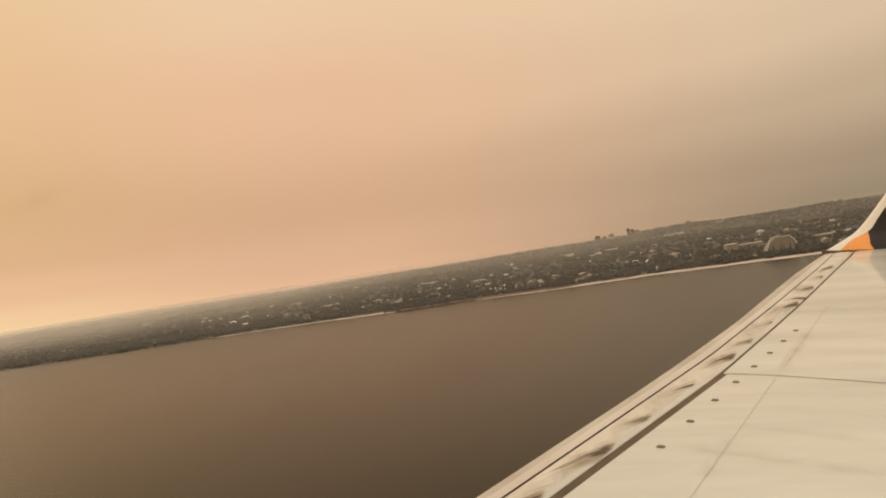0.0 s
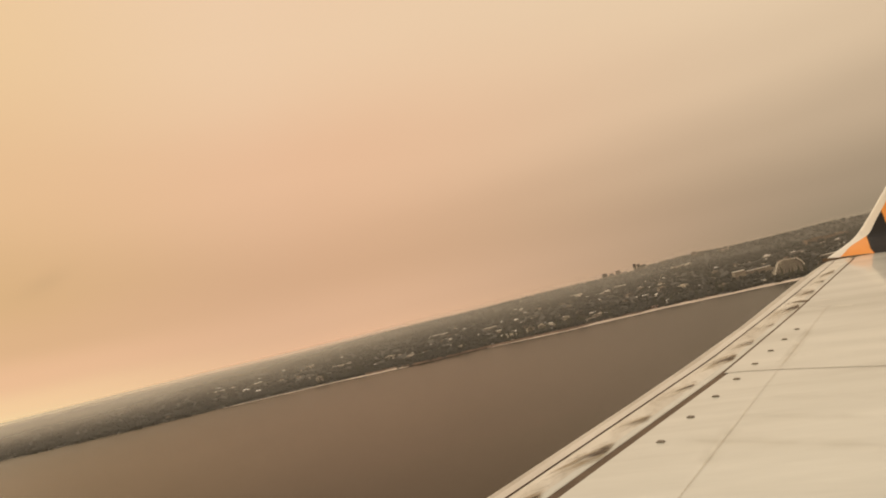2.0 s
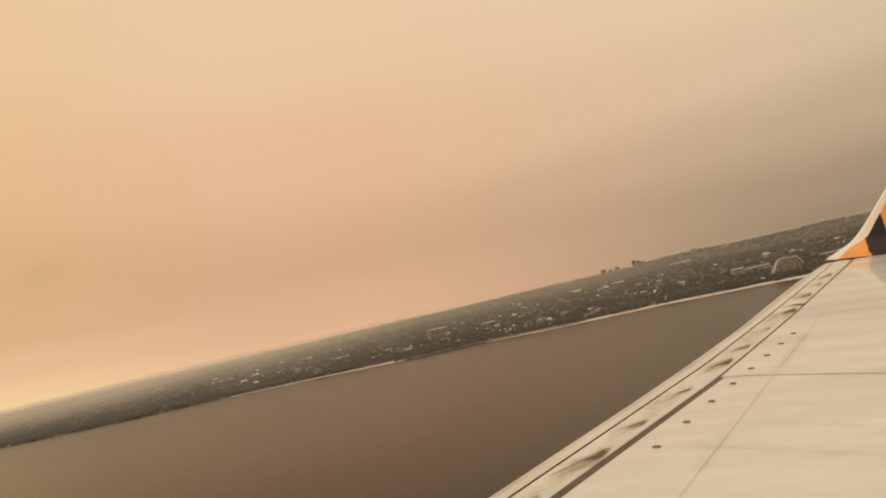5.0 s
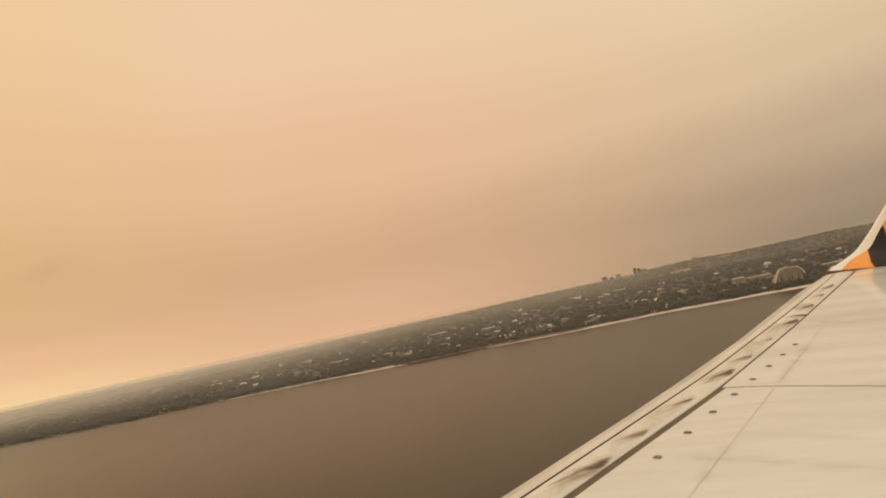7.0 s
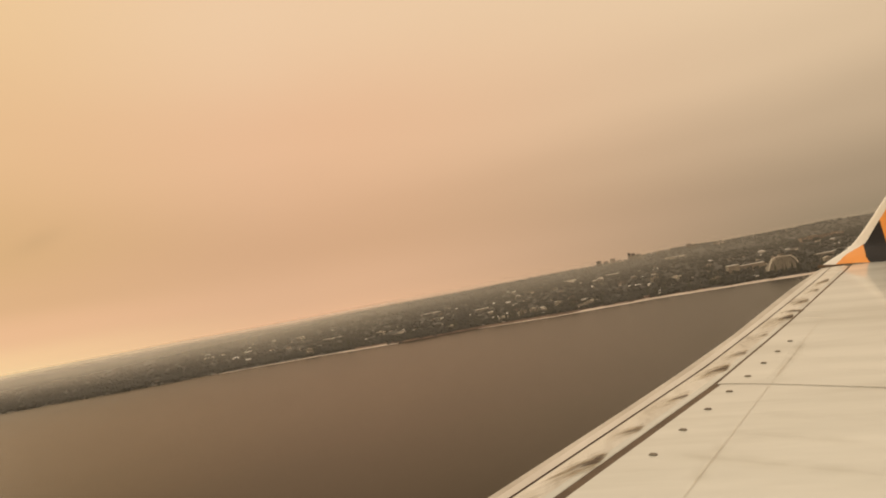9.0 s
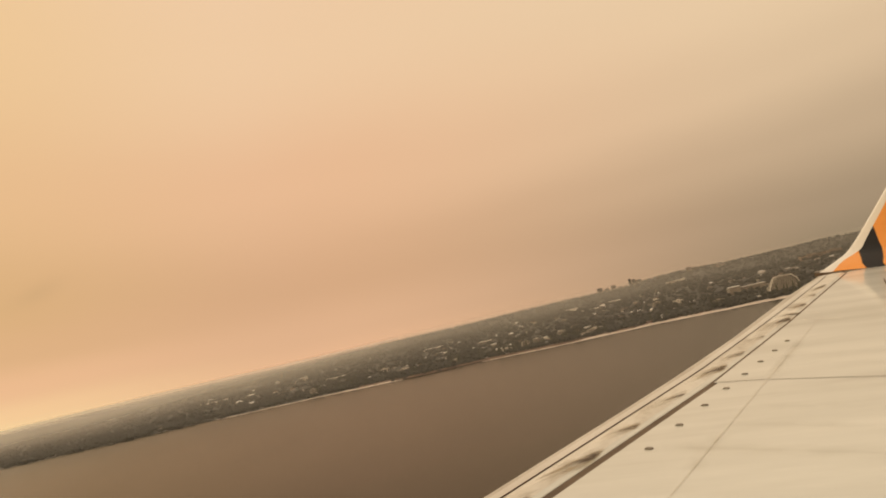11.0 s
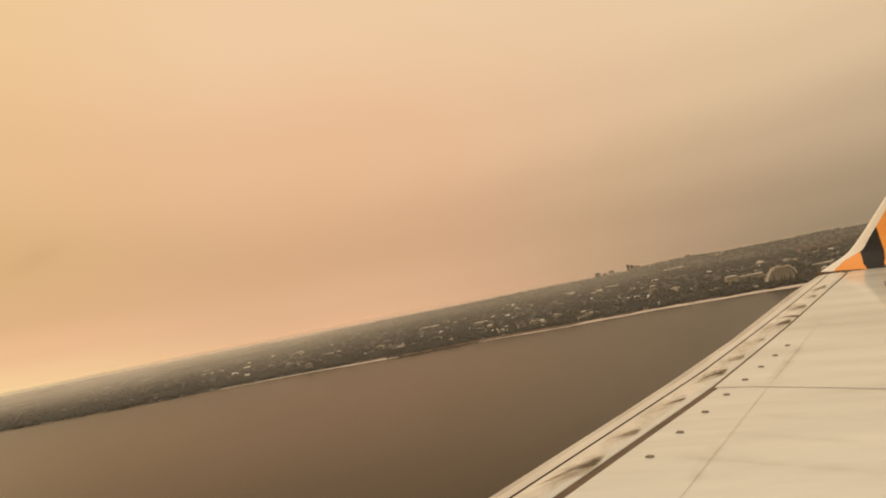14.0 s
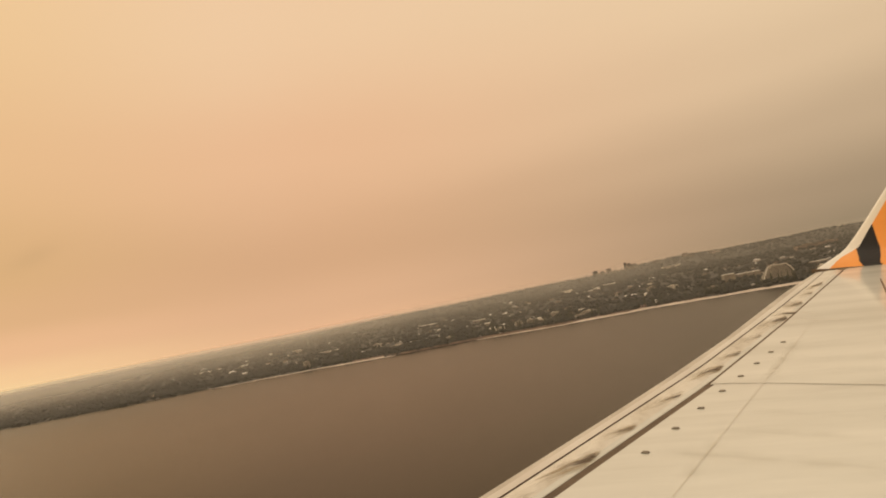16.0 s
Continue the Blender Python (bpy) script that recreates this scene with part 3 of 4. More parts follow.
M_GRIME = grime_material()


def grime(pts, wide, strong):
    """A band of grime on the upper skin along a line of (spar, chord) places."""
    verts, uvs, faces, m = [], [], [], 4
    for i, (u, v) in enumerate(pts):
        a, b = pts[max(0, i - 1)], pts[min(len(pts) - 1, i + 1)]
        t = Vector((b[0] - a[0], b[1] - a[1])).normalized()
        for j in range(m + 1):
            k = (j / m - .5) * wide
            uu, vv = u - t.y * k, v + t.x * k
            verts.append(WINV @ P(uu, vv, skin_w(uu, vv) + .0022))
            uvs.append((i / (len(pts) - 1), j / m))
    for i in range(len(pts) - 1):
        for j in range(m):
            k = i * (m + 1) + j
            faces.append((k, k + 1, k + m + 2, k + m + 1))
    me = mesh_from("grime_band", verts, faces, M_GRIME, True)
    uvl = me.uv_layers.new(name="UVMap")
    for lp in me.loops:
        uvl.data[lp.index].uv = uvs[lp.vertex_index]
    ob = link("grime_band", me, SKIN, "faint brownish grime band on the skin")
    ob.color = (strong, strong, strong, 1)


# grime over the ribs and along the fastener row
for u, a, b, wide, strong in ((3.93, -1.62, -.20, .24, .15), (4.42, -1.42, -.55, .20, .12), (4.88, -1.36, -.40, .22, .09), (6.27, -1.46, -.55, .3, .04), (6.73, -1.60, -.55, .3, .05)):
    grime([(u + .012 * math.sin(3 * k), a + (b - a) * k / 10) for k in range(11)], wide, strong)
for pts, wide, strong in (([(3.45, -1.292), (3.7, -1.303), (3.9, -1.315), (4.1, -1.33), (4.3, -1.342)], .15, .16), ([(5.85, -1.425), (6.2, -1.445), (6.5, -1.462), (6.9, -1.485), (7.3, -1.508), (7.8, -1.545)], .14, .22)):
    grime(pts, wide, strong)

# ---- the fuselage round the seat, with the cabin window ----
AX_Y, AX_Z, R_OUT, R_IN = -1.739, 79.72, 1.90, 1.85


def ring_point(x, a, r):
    return Vector((x, AX_Y + r * math.cos(a), AX_Z + r * math.sin(a)))


def build_fuselage():
    fus = thing("fuselage", "white painted airliner fuselage tube with an open view at the window", "fuselage", (0, AX_Y, AX_Z))
    inv = fus.matrix_basis.inverted()
    xs = [-11, -8, -5, -3, -1.5, -.6, -.235, .175, .6, 1.5, 3, 5, 8, 11]
    a0, a1 = math.asin((79.725 - AX_Z) / R_OUT), math.asin((80.30 - AX_Z) / R_OUT)
    angs = [a0, a1] + [a1 + (2 * math.pi - (a1 - a0)) * k / 34 for k in range(1, 34)]
    for name, r, mat in (("outer_skin", R_OUT, M_WHITE), ("cabin_lining", R_IN, M_TRIM)):
        verts, faces = [inv @ ring_point(x, a, r) for x in xs for a in angs], []
        n = len(angs)
        for i in range(len(xs) - 1):
            for j in range(n):
                if i == 6 and j == 0:
                    continue        # the window's opening
                k = (j + 1) % n
                faces.append((i * n + j, (i + 1) * n + j, (i + 1) * n + k, i * n + k))
        if name == "outer_skin":
            faces.append(tuple(range(n - 1, -1, -1)))
            faces.append(tuple((len(xs) - 1) * n + j for j in range(n)))
        link(name, mesh_from(name, verts, faces, mat), fus)
    # window: a rounded surround between both skins, and a pane
    win = tagged(thing("window_1", "small rounded cabin window with a clear pane", "window", (-.03, .11, 80.015)), kind="structure")
    winv = win.matrix_basis.inverted()
    cx, cz, n = -.03, 80.015, 48
    rows = []
    for k in range(n + 1):
        t = 2 * math.pi * k / n
        c, s = math.cos(t), math.sin(t)
        e = 0.45
        rx, rz = abs(c) ** e * (1 if c > 0 else -1), abs(s) ** e * (1 if s > 0 else -1)
        row = []
        for sx, sz, dr in ((.21, .29, -.07), (.195, .27, -.06), (.185, .26, -.03), (.185, .26, .005), (.195, .27, .01), (.21, .29, .008)):
            z = cz + rz * sz
            r = R_OUT + dr
            y = AX_Y + math.sqrt(r * r - (z - AX_Z) ** 2)
            row.append(winv @ Vector((cx + rx * sx, y, z)))
        rows.append(row)
    link("window_frame", grid_mesh("window_frame", rows, M_TRIM), win, "cream plastic window surround")

    def on_pane(x, z, d=0.0):
        r = R_OUT - 0.028 + d
        return winv @ Vector((x, AX_Y + math.sqrt(r * r - (z - AX_Z) ** 2), z))
    pane = link("pane", grid_mesh("pane", [[on_pane(cx - .19 + .38 * i / 8, cz - .265 + .53 * j / 12) for j in range(13)] for i in range(9)], M_PANE), win, "clear acrylic pane")
    pane.visible_shadow = False


def pane_material():
    m = bpy.data.materials.new("clear_acrylic")
    m.use_nodes = True
    nt = m.node_tree
    nt.nodes.clear()
    N, L = nt.nodes.new, nt.links.new
    t, g, mx, out = N("ShaderNodeBsdfTransparent"), N("ShaderNodeBsdfGlossy"), N("ShaderNodeMixShader"), N("ShaderNodeOutputMaterial")
    t.inputs[0].default_value = (.985, .98, .97, 1)
    g.inputs["Roughness"].default_value = 0.03
    fr = N("ShaderNodeFresnel"); fr.inputs[0].default_value = 1.15
    L(fr.outputs[0], mx.inputs[0]); L(t.outputs[0], mx.inputs[1]); L(g.outputs[0], mx.inputs[2]); L(mx.outputs[0], out.inputs[0])
    return m


M_PANE = pane_material()
build_fuselage()

# ---- the far shore ----
rng = random.Random(7)
taken = []


def free(x, y, r):
    for a, b, q in taken:
        if abs(a - x) < q + r and abs(b - y) < q + r:
            return False
    taken.append((x, y, r))
    return True


def inland(x, d):
    y = shore_y(x) + d + 28
    return x, y, height(x, y)


def hip_roof(w, l, z, h, over=0.5, gable=False):
    bm = bmesh.new()
    a, b = w / 2 + over, l / 2 + over
    r = (b - a * .9) if not gable else b
    vs = [bm.verts.new(p) for p in ((-a, -b, z), (a, -b, z), (a, b, z), (-a, b, z), (0, -r, z + h), (0, r, z + h))]
    for f in ((0, 1, 4), (1, 2, 5, 4), (2, 3, 5), (3, 0, 4, 5), (3, 2, 1, 0)):
        bm.faces.new([vs[i] for i in f])
    return bm


def make_house(w, l, h, gable):
    e = thing("house", "low suburban house with a tiled roof among trees", "house", (0, 0, 0), group="houses along the shore")
    part("wall", boxes((-w / 2, w / 2, -l / 2, l / 2, -3, h)), M_WALL, e)
    part("roof", hip_roof(w, l, h, h * .55, 0.6, gable), M_ROOF, e)
    part("door", boxes((-.5, .5, -l / 2 - .06, -l / 2, 0, 2.1)), M_GLASS, e)
    for k in (-.28, .28):
        part("window", boxes((k * w - .9, k * w + .9, -l / 2 - .05, -l / 2, .9, 2.2)), M_GLASS, e)
    return e


def make_block(w, l, floors, label, cat="apartment block", name="apartment_block", group="apartment blocks on the shore", mat=None):
    mat = mat or M_FLATW
    e = thing(name, label, cat, (0, 0, 0), group=group)
    h = floors * 3.0
    part("wall", boxes((-w / 2, w / 2, -l / 2, l / 2, -3, h)), mat, e)
    part("roof", boxes((-w / 2 - .4, w / 2 + .4, -l / 2 - .4, l / 2 + .4, h, h + .6), (-w * .18, w * .18, -l * .2, l * .2, h + .6, h + 3.0)), mat, e, "flat roof with a plant room")
    bays = max(2, int(w / 6))
    for f in range(floors):
        z = f * 3.0
        for b in range(bays):
            x = -w / 2 + w * (b + .5) / bays
            if f % 2 == 0 and b % 2 == 0:
                part("balcony", boxes((x - 2.4, x + 2.4, -l / 2 - 1.3, -l / 2, z, z + 1.0)), mat, e)
            part("window", boxes((x - 1.9, x + 1.9, -l / 2 - .08, -l / 2, z + 1.0, z + 2.4)), M_GLASS, e)
    return e


def needles(bm, r0, z0, z1, rings, rnd):
    """A tiered cone of drooping whorls."""
    for k in range(rings):
        f = k / rings
        z, r = z0 + (z1 - z0) * f, r0 * (1 - f) ** .8 + .25
        n = 9
        top = bm.verts.new((0, 0, z + (z1 - z0) / rings * 1.5))
        ring = []
        for i in range(2 * n):
            a = math.pi * i / n + k
            q = r * (rnd.uniform(.8, 1.1) if i % 2 == 0 else rnd.uniform(.35, .5))
            ring.append(bm.verts.new((q * math.cos(a), q * math.sin(a), z - (.5 if i % 2 == 0 else -.1) * (z1 - z0) / rings)))
        for i in range(2 * n):
            bm.faces.new((top, ring[i], ring[(i + 1) % (2 * n)]))
    return bm


def make_pine(h, seed):
    rnd = random.Random(seed)
    e = thing("norfolk_pine", "tall dark tiered Norfolk pine on the foreshore", "tree", (0, 0, 0), group="pines along the beach")
    bm = bmesh.new()
    bmesh.ops.create_cone(bm, cap_ends=True, segments=7, radius1=.55, radius2=.08, depth=h, matrix=Matrix.Translation((0, 0, h / 2 - .5)))
    part("trunk", bm, M_BARK, e)
    part("crown", needles(bmesh.new(), h * .17, h * .16, h * .97, 11, rnd), M_PINE, e)
    return e


def place(proto, x, y, rz, z=None, sink=0.0):
    return copy_thing(proto, pose(x, y, (height(x, y) if z is None else z) - sink, 0, 0, rz))


def drop(proto):
    for o in (*proto.children_recursive, proto):
        bpy.data.objects.remove(o)


def build_hotel():
    """A broad pale hotel with a stepped white outline facing the bay."""
    x, y, z = inland(467, 150)
    e = thing("hotel", "broad pale hotel with white stepped frame and dark glazing", "hotel", (x, y, z), 14)
    e.scale = (1.0, .9, 1.06)
    taken.append((x, y, 52))
    steps = [(-36, 36, 12), (-33, 34, 18), (-28, 31, 24), (-22, 27, 30), (-14, 20, 35)]
    z0 = -3
    for i, (a, b, h) in enumerate(steps):
        part("storey", boxes((a, b, -8, 10, z0, h)), M_HOTEL, e)
        z0 = h
    for i, (a, b, h) in enumerate(steps):
        base = steps[i - 1][2] if i else 3
        n = int((b - a) / 5)
        for k in range(n):
            q = a + (b - a) * (k + .5) / n
            for zz in np.arange(base + .6, h - 1.5, 3.0):
                part("window", boxes((q - 1.5, q + 1.5, -8.12, -8, zz, zz + 1.3)), M_GLASS, e)
    # the white frame that follows the steps
    pts = [(-40, 0), (-31, 19), (-23, 34), (-10, 37), (22, 35), (33, 26), (37, 17)]
    for (xa, za), (xb, zb) in zip(pts, pts[1:]):
        bm = bmesh.new()
        d = Vector((xb - xa, 0, zb - za)); n = Vector((-d.z, 0, d.x)).normalized() * 1.1
        q = [Vector((xa, 0, za)) - n, Vector((xb, 0, zb)) - n, Vector((xb, 0, zb)) + n, Vector((xa, 0, za)) + n]
        lo = [bm.verts.new(p + Vector((0, -10.5, 0))) for p in q]
        hi = [bm.verts.new(p + Vector((0, -8.0, 0))) for p in q]
        bm.faces.new(lo); bm.faces.new(hi)
        for k in range(4):
            bm.faces.new((lo[k], lo[(k + 1) % 4], hi[(k + 1) % 4], hi[k]))
        part("white_frame", bm, M_FRAME, e, "white stepped edge frame")


M_FRAME = varied("dulled_white_frame", [(.42, .40, .37), (.60, .575, .54)], 0.03, rough=0.8)
M_PAINT = varied("clean_white_render", [(.68, .66, .62), (.80, .79, .76)], 0.05, rough=0.8)


def build_shed(x, d, w, l, h, rz, label):
    px, py, z = inland(x, d)
    e = thing("shed", label, "shed", (px, py, z), rz, group="long low sheds")
    taken.append((px, py, w / 2))
    part("wall", boxes((-w / 2, w / 2, -l / 2, l / 2, -3, h)), M_FLATW, e)
    bm = bmesh.new()
    for s, t in ((-1, 0), (0, 1)):
        vs = [bm.verts.new(p) for p in ((-w / 2 - .6, s * l / 2 if s else 0, h if s else h + 2.4), (w / 2 + .6, s * l / 2 if s else 0, h if s else h + 2.4), (w / 2 + .6, t * l / 2 if t else 0, h if t else h + 2.4), (-w / 2 - .6, t * l / 2 if t else 0, h if t else h + 2.4))]
        bm.faces.new(vs)
    bmesh.ops.solidify(bm, geom=bm.faces[:], thickness=.3)
    part("roof", bm, M_PAINT if "bright" in label or "small" in label else M_SHEET, e, "pale sheet-metal roof")
    for k in range(3):
        q = -w / 2 + w * (k + .5) / 3
        part("door", boxes((q - 1.6, q + 1.6, -l / 2 - .1, -l / 2, 0, min(3.2, h - .6))), M_GLASS, e)


M_SHEET = varied("weathered_pale_sheet_metal", [(.30, .28, .255), (.42, .395, .36), (.62, .59, .55)], 0.04, rough=0.7, each=0.7)
M_HOTEL = varied("pale_grey_hotel_wall", [(.20, .185, .165), (.28, .26, .23)], 0.05, rough=0.85)
build_hotel()
for args in ((-1331, 690, 96, 22, 6, 10, "long pale shed among trees"), (-1179, 640, 34, 16, 6, 14, "small pale shed behind the trees"), (-1069, 860, 30, 16, 12, 8, "pale three-storey building among trees"),
             (-837, 590, 84, 18, 5, 12, "long pale row of roofs among trees"), (-564, 1010, 72, 18, 7, 10, "long pale school building among trees"), (-590, 960, 14, 40, 5, 10, "pale school wing set square to its hall"),
             (-451, 625, 18, 14, 7, 5, "bright white-roofed building among trees"), (-323, 740, 44, 16, 6, 10, "white-roofed building among trees"), (-10, 1520, 50, 24, 11, 12, "pale pinkish hall on rising ground"),
             (70, 1280, 110, 14, 4, 10, "long low pale building on the rise"), (110, 1235, 20, 16, 12, 20, "bright white building on the rise"), (173, 1450, 54, 20, 8, 12, "pale building on the rise"),
             (200, 50, 14, 10, 5, 4, "small white surf club roof by the sand"), (476, 1830, 90, 20, 8, 12, "long pale building below the ridge"),
             (424, 430, 30, 18, 20, 14, "bright white-roofed block among trees"), (478, 470, 66, 20, 13, 14, "long low pale hotel wing among trees"), (638, 470, 44, 20, 10, 14, "pale block among pines"), (-221, 185, 16, 14, 9, 12, "small white house block near the beach"),
             (-95, 265, 15, 12, 9, 30, "small white-roofed house among trees"), (-52, 350, 11, 12, 11, 8, "small white-roofed house among trees"), (24, 290, 18, 11, 9, 12, "small white-roofed house among trees"), (-260, 420, 16, 12, 10, 10, "small white-roofed house among trees")):
    build_shed(*args)


def build_pavilion():
    x, y, z = inland(150, 62)
    e = thing("beach_pavilion", "long low red-brown beach pavilion behind the sand", "pavilion", (x, y, z), 17)
    taken.append((x, y, 34))
    part("wall", boxes((-32, 32, -5, 5, -2, 4.2)), M_BRICK, e)
    part("roof", boxes((-33, 33, -6.2, 6, 4.2, 4.8)), M_FLATW, e)
    for k in range(10):
        q = -29 + 6.4 * k
        part("column", boxes((q - .3, q + .3, -6.1, -5.5, -1, 4.2)), M_PAINT, e)
        part("opening", boxes((q + 1.2, q + 5.0, -5.08, -5.0, .8, 3.2)), M_GLASS, e)


M_OLDBRICK = varied("dull_brown_brick", [(.15, .11, .088), (.21, .16, .13)], 0.1, rough=0.9)
M_BRICK = varied("red_brown_brick", [(.20, .09, .06), (.30, .14, .09)], 0.3, rough=0.9)
build_pavilion()
for x, d, w, fl in ((881, 1400, 90, 5), (960, 1440, 60, 4)):
    t = make_block(w, 22, fl, "broad red-brown brick block on the wooded slope", "apartment block", "brick_block", "brick blocks on the slope", M_OLDBRICK)
    px, py, z = inland(x, d)
    t.matrix_basis = pose(px, py, z, 0, 0, 12)
    taken.append((px, py, 40))

M_TOWER = varied("pinkish_concrete", [(.10, .09, .085), (.22, .19, .18), (.46, .40, .37)], 0.04, rough=0.85, each=0.4)
# tower blocks on the ridge
for i, (x, d, fl, w) in enumerate(((172, 2640, 11, 30), (212, 2650, 8, 26), (250, 2660, 11, 30), (288, 2660, 6, 30), (346, 2640, 16, 13), (368, 2650, 13, 18), (394, 2660, 9, 36), (520, 2650, 5, 70), (660, 2640, 8, 30), (692, 2650, 6, 40), (790, 2560, 5, 60), (-60, 2640, 4, 60))):
    px, py, z = inland(x, d)
    t = make_block(w, 18, fl, "concrete tower block standing on the far ridge", "tower block", "tower_block", "towers on the ridge", M_TOWER)
    t.matrix_basis = pose(px, py, z - 1, 0, 0, rng.uniform(-5, 25))
    taken.append((px, py, 14))

# apartment blocks, mostly near the water
kinds = [make_block(w, l, f, "pale apartment block with balconies near the beach") for w, l, f in ((24, 14, 4), (18, 14, 6), (30, 15, 3), (20, 16, 8))]
spots = [(343, 190, 0), (362, 215, 1), (-139, 95, 1), (-110, 120, 1), (-84, 132, 0), (-188, 75, 0), (9, 66, 2), (30, 112, 0), (-324, 90, 0), (-726, 46, 1), (-89, 270, 2), (-50, 330, 0), (560, 170, 1), (600, 190, 0), (660, 200, 3), (40, 200, 2), (300, 560, 2), (-505, 210, 2), (720, 300, 1), (820, 200, 0), (250, 640, 0), (-620, 420, 2)]
for x, d, k in spots:
    px, py, z = inland(x, d)
    if free(px, py, 13):
        place(kinds[k], px, py, rng.uniform(5, 25))
for k in kinds:
    drop(k)

# houses
protos = [make_house(*a) for a in ((11, 15, 3.2, False), (13, 18, 3.4, False), (10, 14, 5.6, True), (14, 22, 5.8, False), (9, 12, 3.0, True))]
n = 0
while n < 300:
    x = rng.uniform(-2300, 900)
    d = 70 + 1500 * rng.random() ** 1.5
    if x < -640 and rng.random() < .72:
        continue
    px, py, z = inland(x, d)
    if math.hypot(px, py) < 4500 and free(px, py, 9):
        place(rng.choice(protos), px, py, rng.choice((12, 102)) + rng.uniform(-8, 8), sink=rng.uniform(.3, 1.2))
        n += 1
for k in protos:
    drop(k)

# pines along the beach
pines = [make_pine(h, 3 + h) for h in (21, 26, 30)]
xs = [405 + 9.5 * i for i in range(16)] + [565 + 14 * i for i in range(12)] + [-205 + 12 * i for i in range(8)] + [rng.uniform(-900, 380) for _ in range(60)]
for x in xs:
    px, py, z = inland(x + rng.uniform(-3, 3), rng.uniform(48, 75))
    place(rng.choice(pines), px, py, rng.uniform(0, 360), sink=.3)
for k in pines:
    drop(k)


def build_woods():
    """Tree crowns in clumps of uneven lumps, too many to count."""
    g = np.random.RandomState(5)
    bm = bmesh.new()
    bmesh.ops.create_icosphere(bm, subdivisions=1, radius=1)
    base = np.array([v.co[:] for v in bm.verts]); tri = np.array([[v.index for v in f.verts] for f in bm.faces])
    bm.free()
    for name, count, dmin, dmax, pw, size, lab in (("foreshore_trees", 3200, 58, 230, 1.0, 1.0, "dense dark trees behind the beach"), ("suburb_trees", 12000, 90, 1700, 1.5, 1.0, "dark trees between suburban roofs"), ("far_woods", 9000, 1300, 3300, 1.0, 0.85, "hazy wooded rise far inland")):
        vs, fs, off = [], [], 0
        made = 0
        while made < count:
            x = g.uniform(-3600, 1500) if name != "foreshore_trees" else g.uniform(-2900, 1100)
            d = 28 + dmin + (dmax - dmin) * g.rand() ** pw
            if name == "foreshore_trees":
                # down to the water where there is no sand
                d = (3 if x < -960 or -480 < x < -260 else 34) + (dmax - 20) * g.rand() ** 1.15
            y = shore_y(x) + d
            if math.hypot(x, y) > 4880:
                made += 1
                continue
            if noise.noise((x / 90, y / 90, 1.7)) < -0.48 and name != "far_woods":
                made += 1
                continue
            z = height(x, y)
            hgt = g.uniform(6, 13) * size
            for k in range(5 if name != "far_woods" else 3):
                r = hgt * g.uniform(.2, .42)
                p = base * (1 + g.uniform(-.28, .28, (len(base), 1))) * np.array([r * 1.15, r * 1.15, r * .85])
                vs.append(p + np.array([x + g.normal(0, hgt * .34), y + g.normal(0, hgt * .34), z + hgt * g.uniform(.25, .72)]))
                fs.append(tri + off)
                off += len(base)
            made += 1
        vs, fs = np.vstack(vs), np.vstack(fs)
        tagged(link(name, mesh_from(name, vs.tolist(), fs.tolist(), M_LEAF)), lab, "trees", kind="stuff")


build_woods()


def build_haze():
    """Bush-fire smoke that hangs over the land, as thin veils that scatter the sky's light."""
    for r, dense, foot in ((0, .26, .42), (2300, .20, 0), (3000, .22, 0), (3700, .25, 0), (4250, .34, .1)):
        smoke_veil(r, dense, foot)


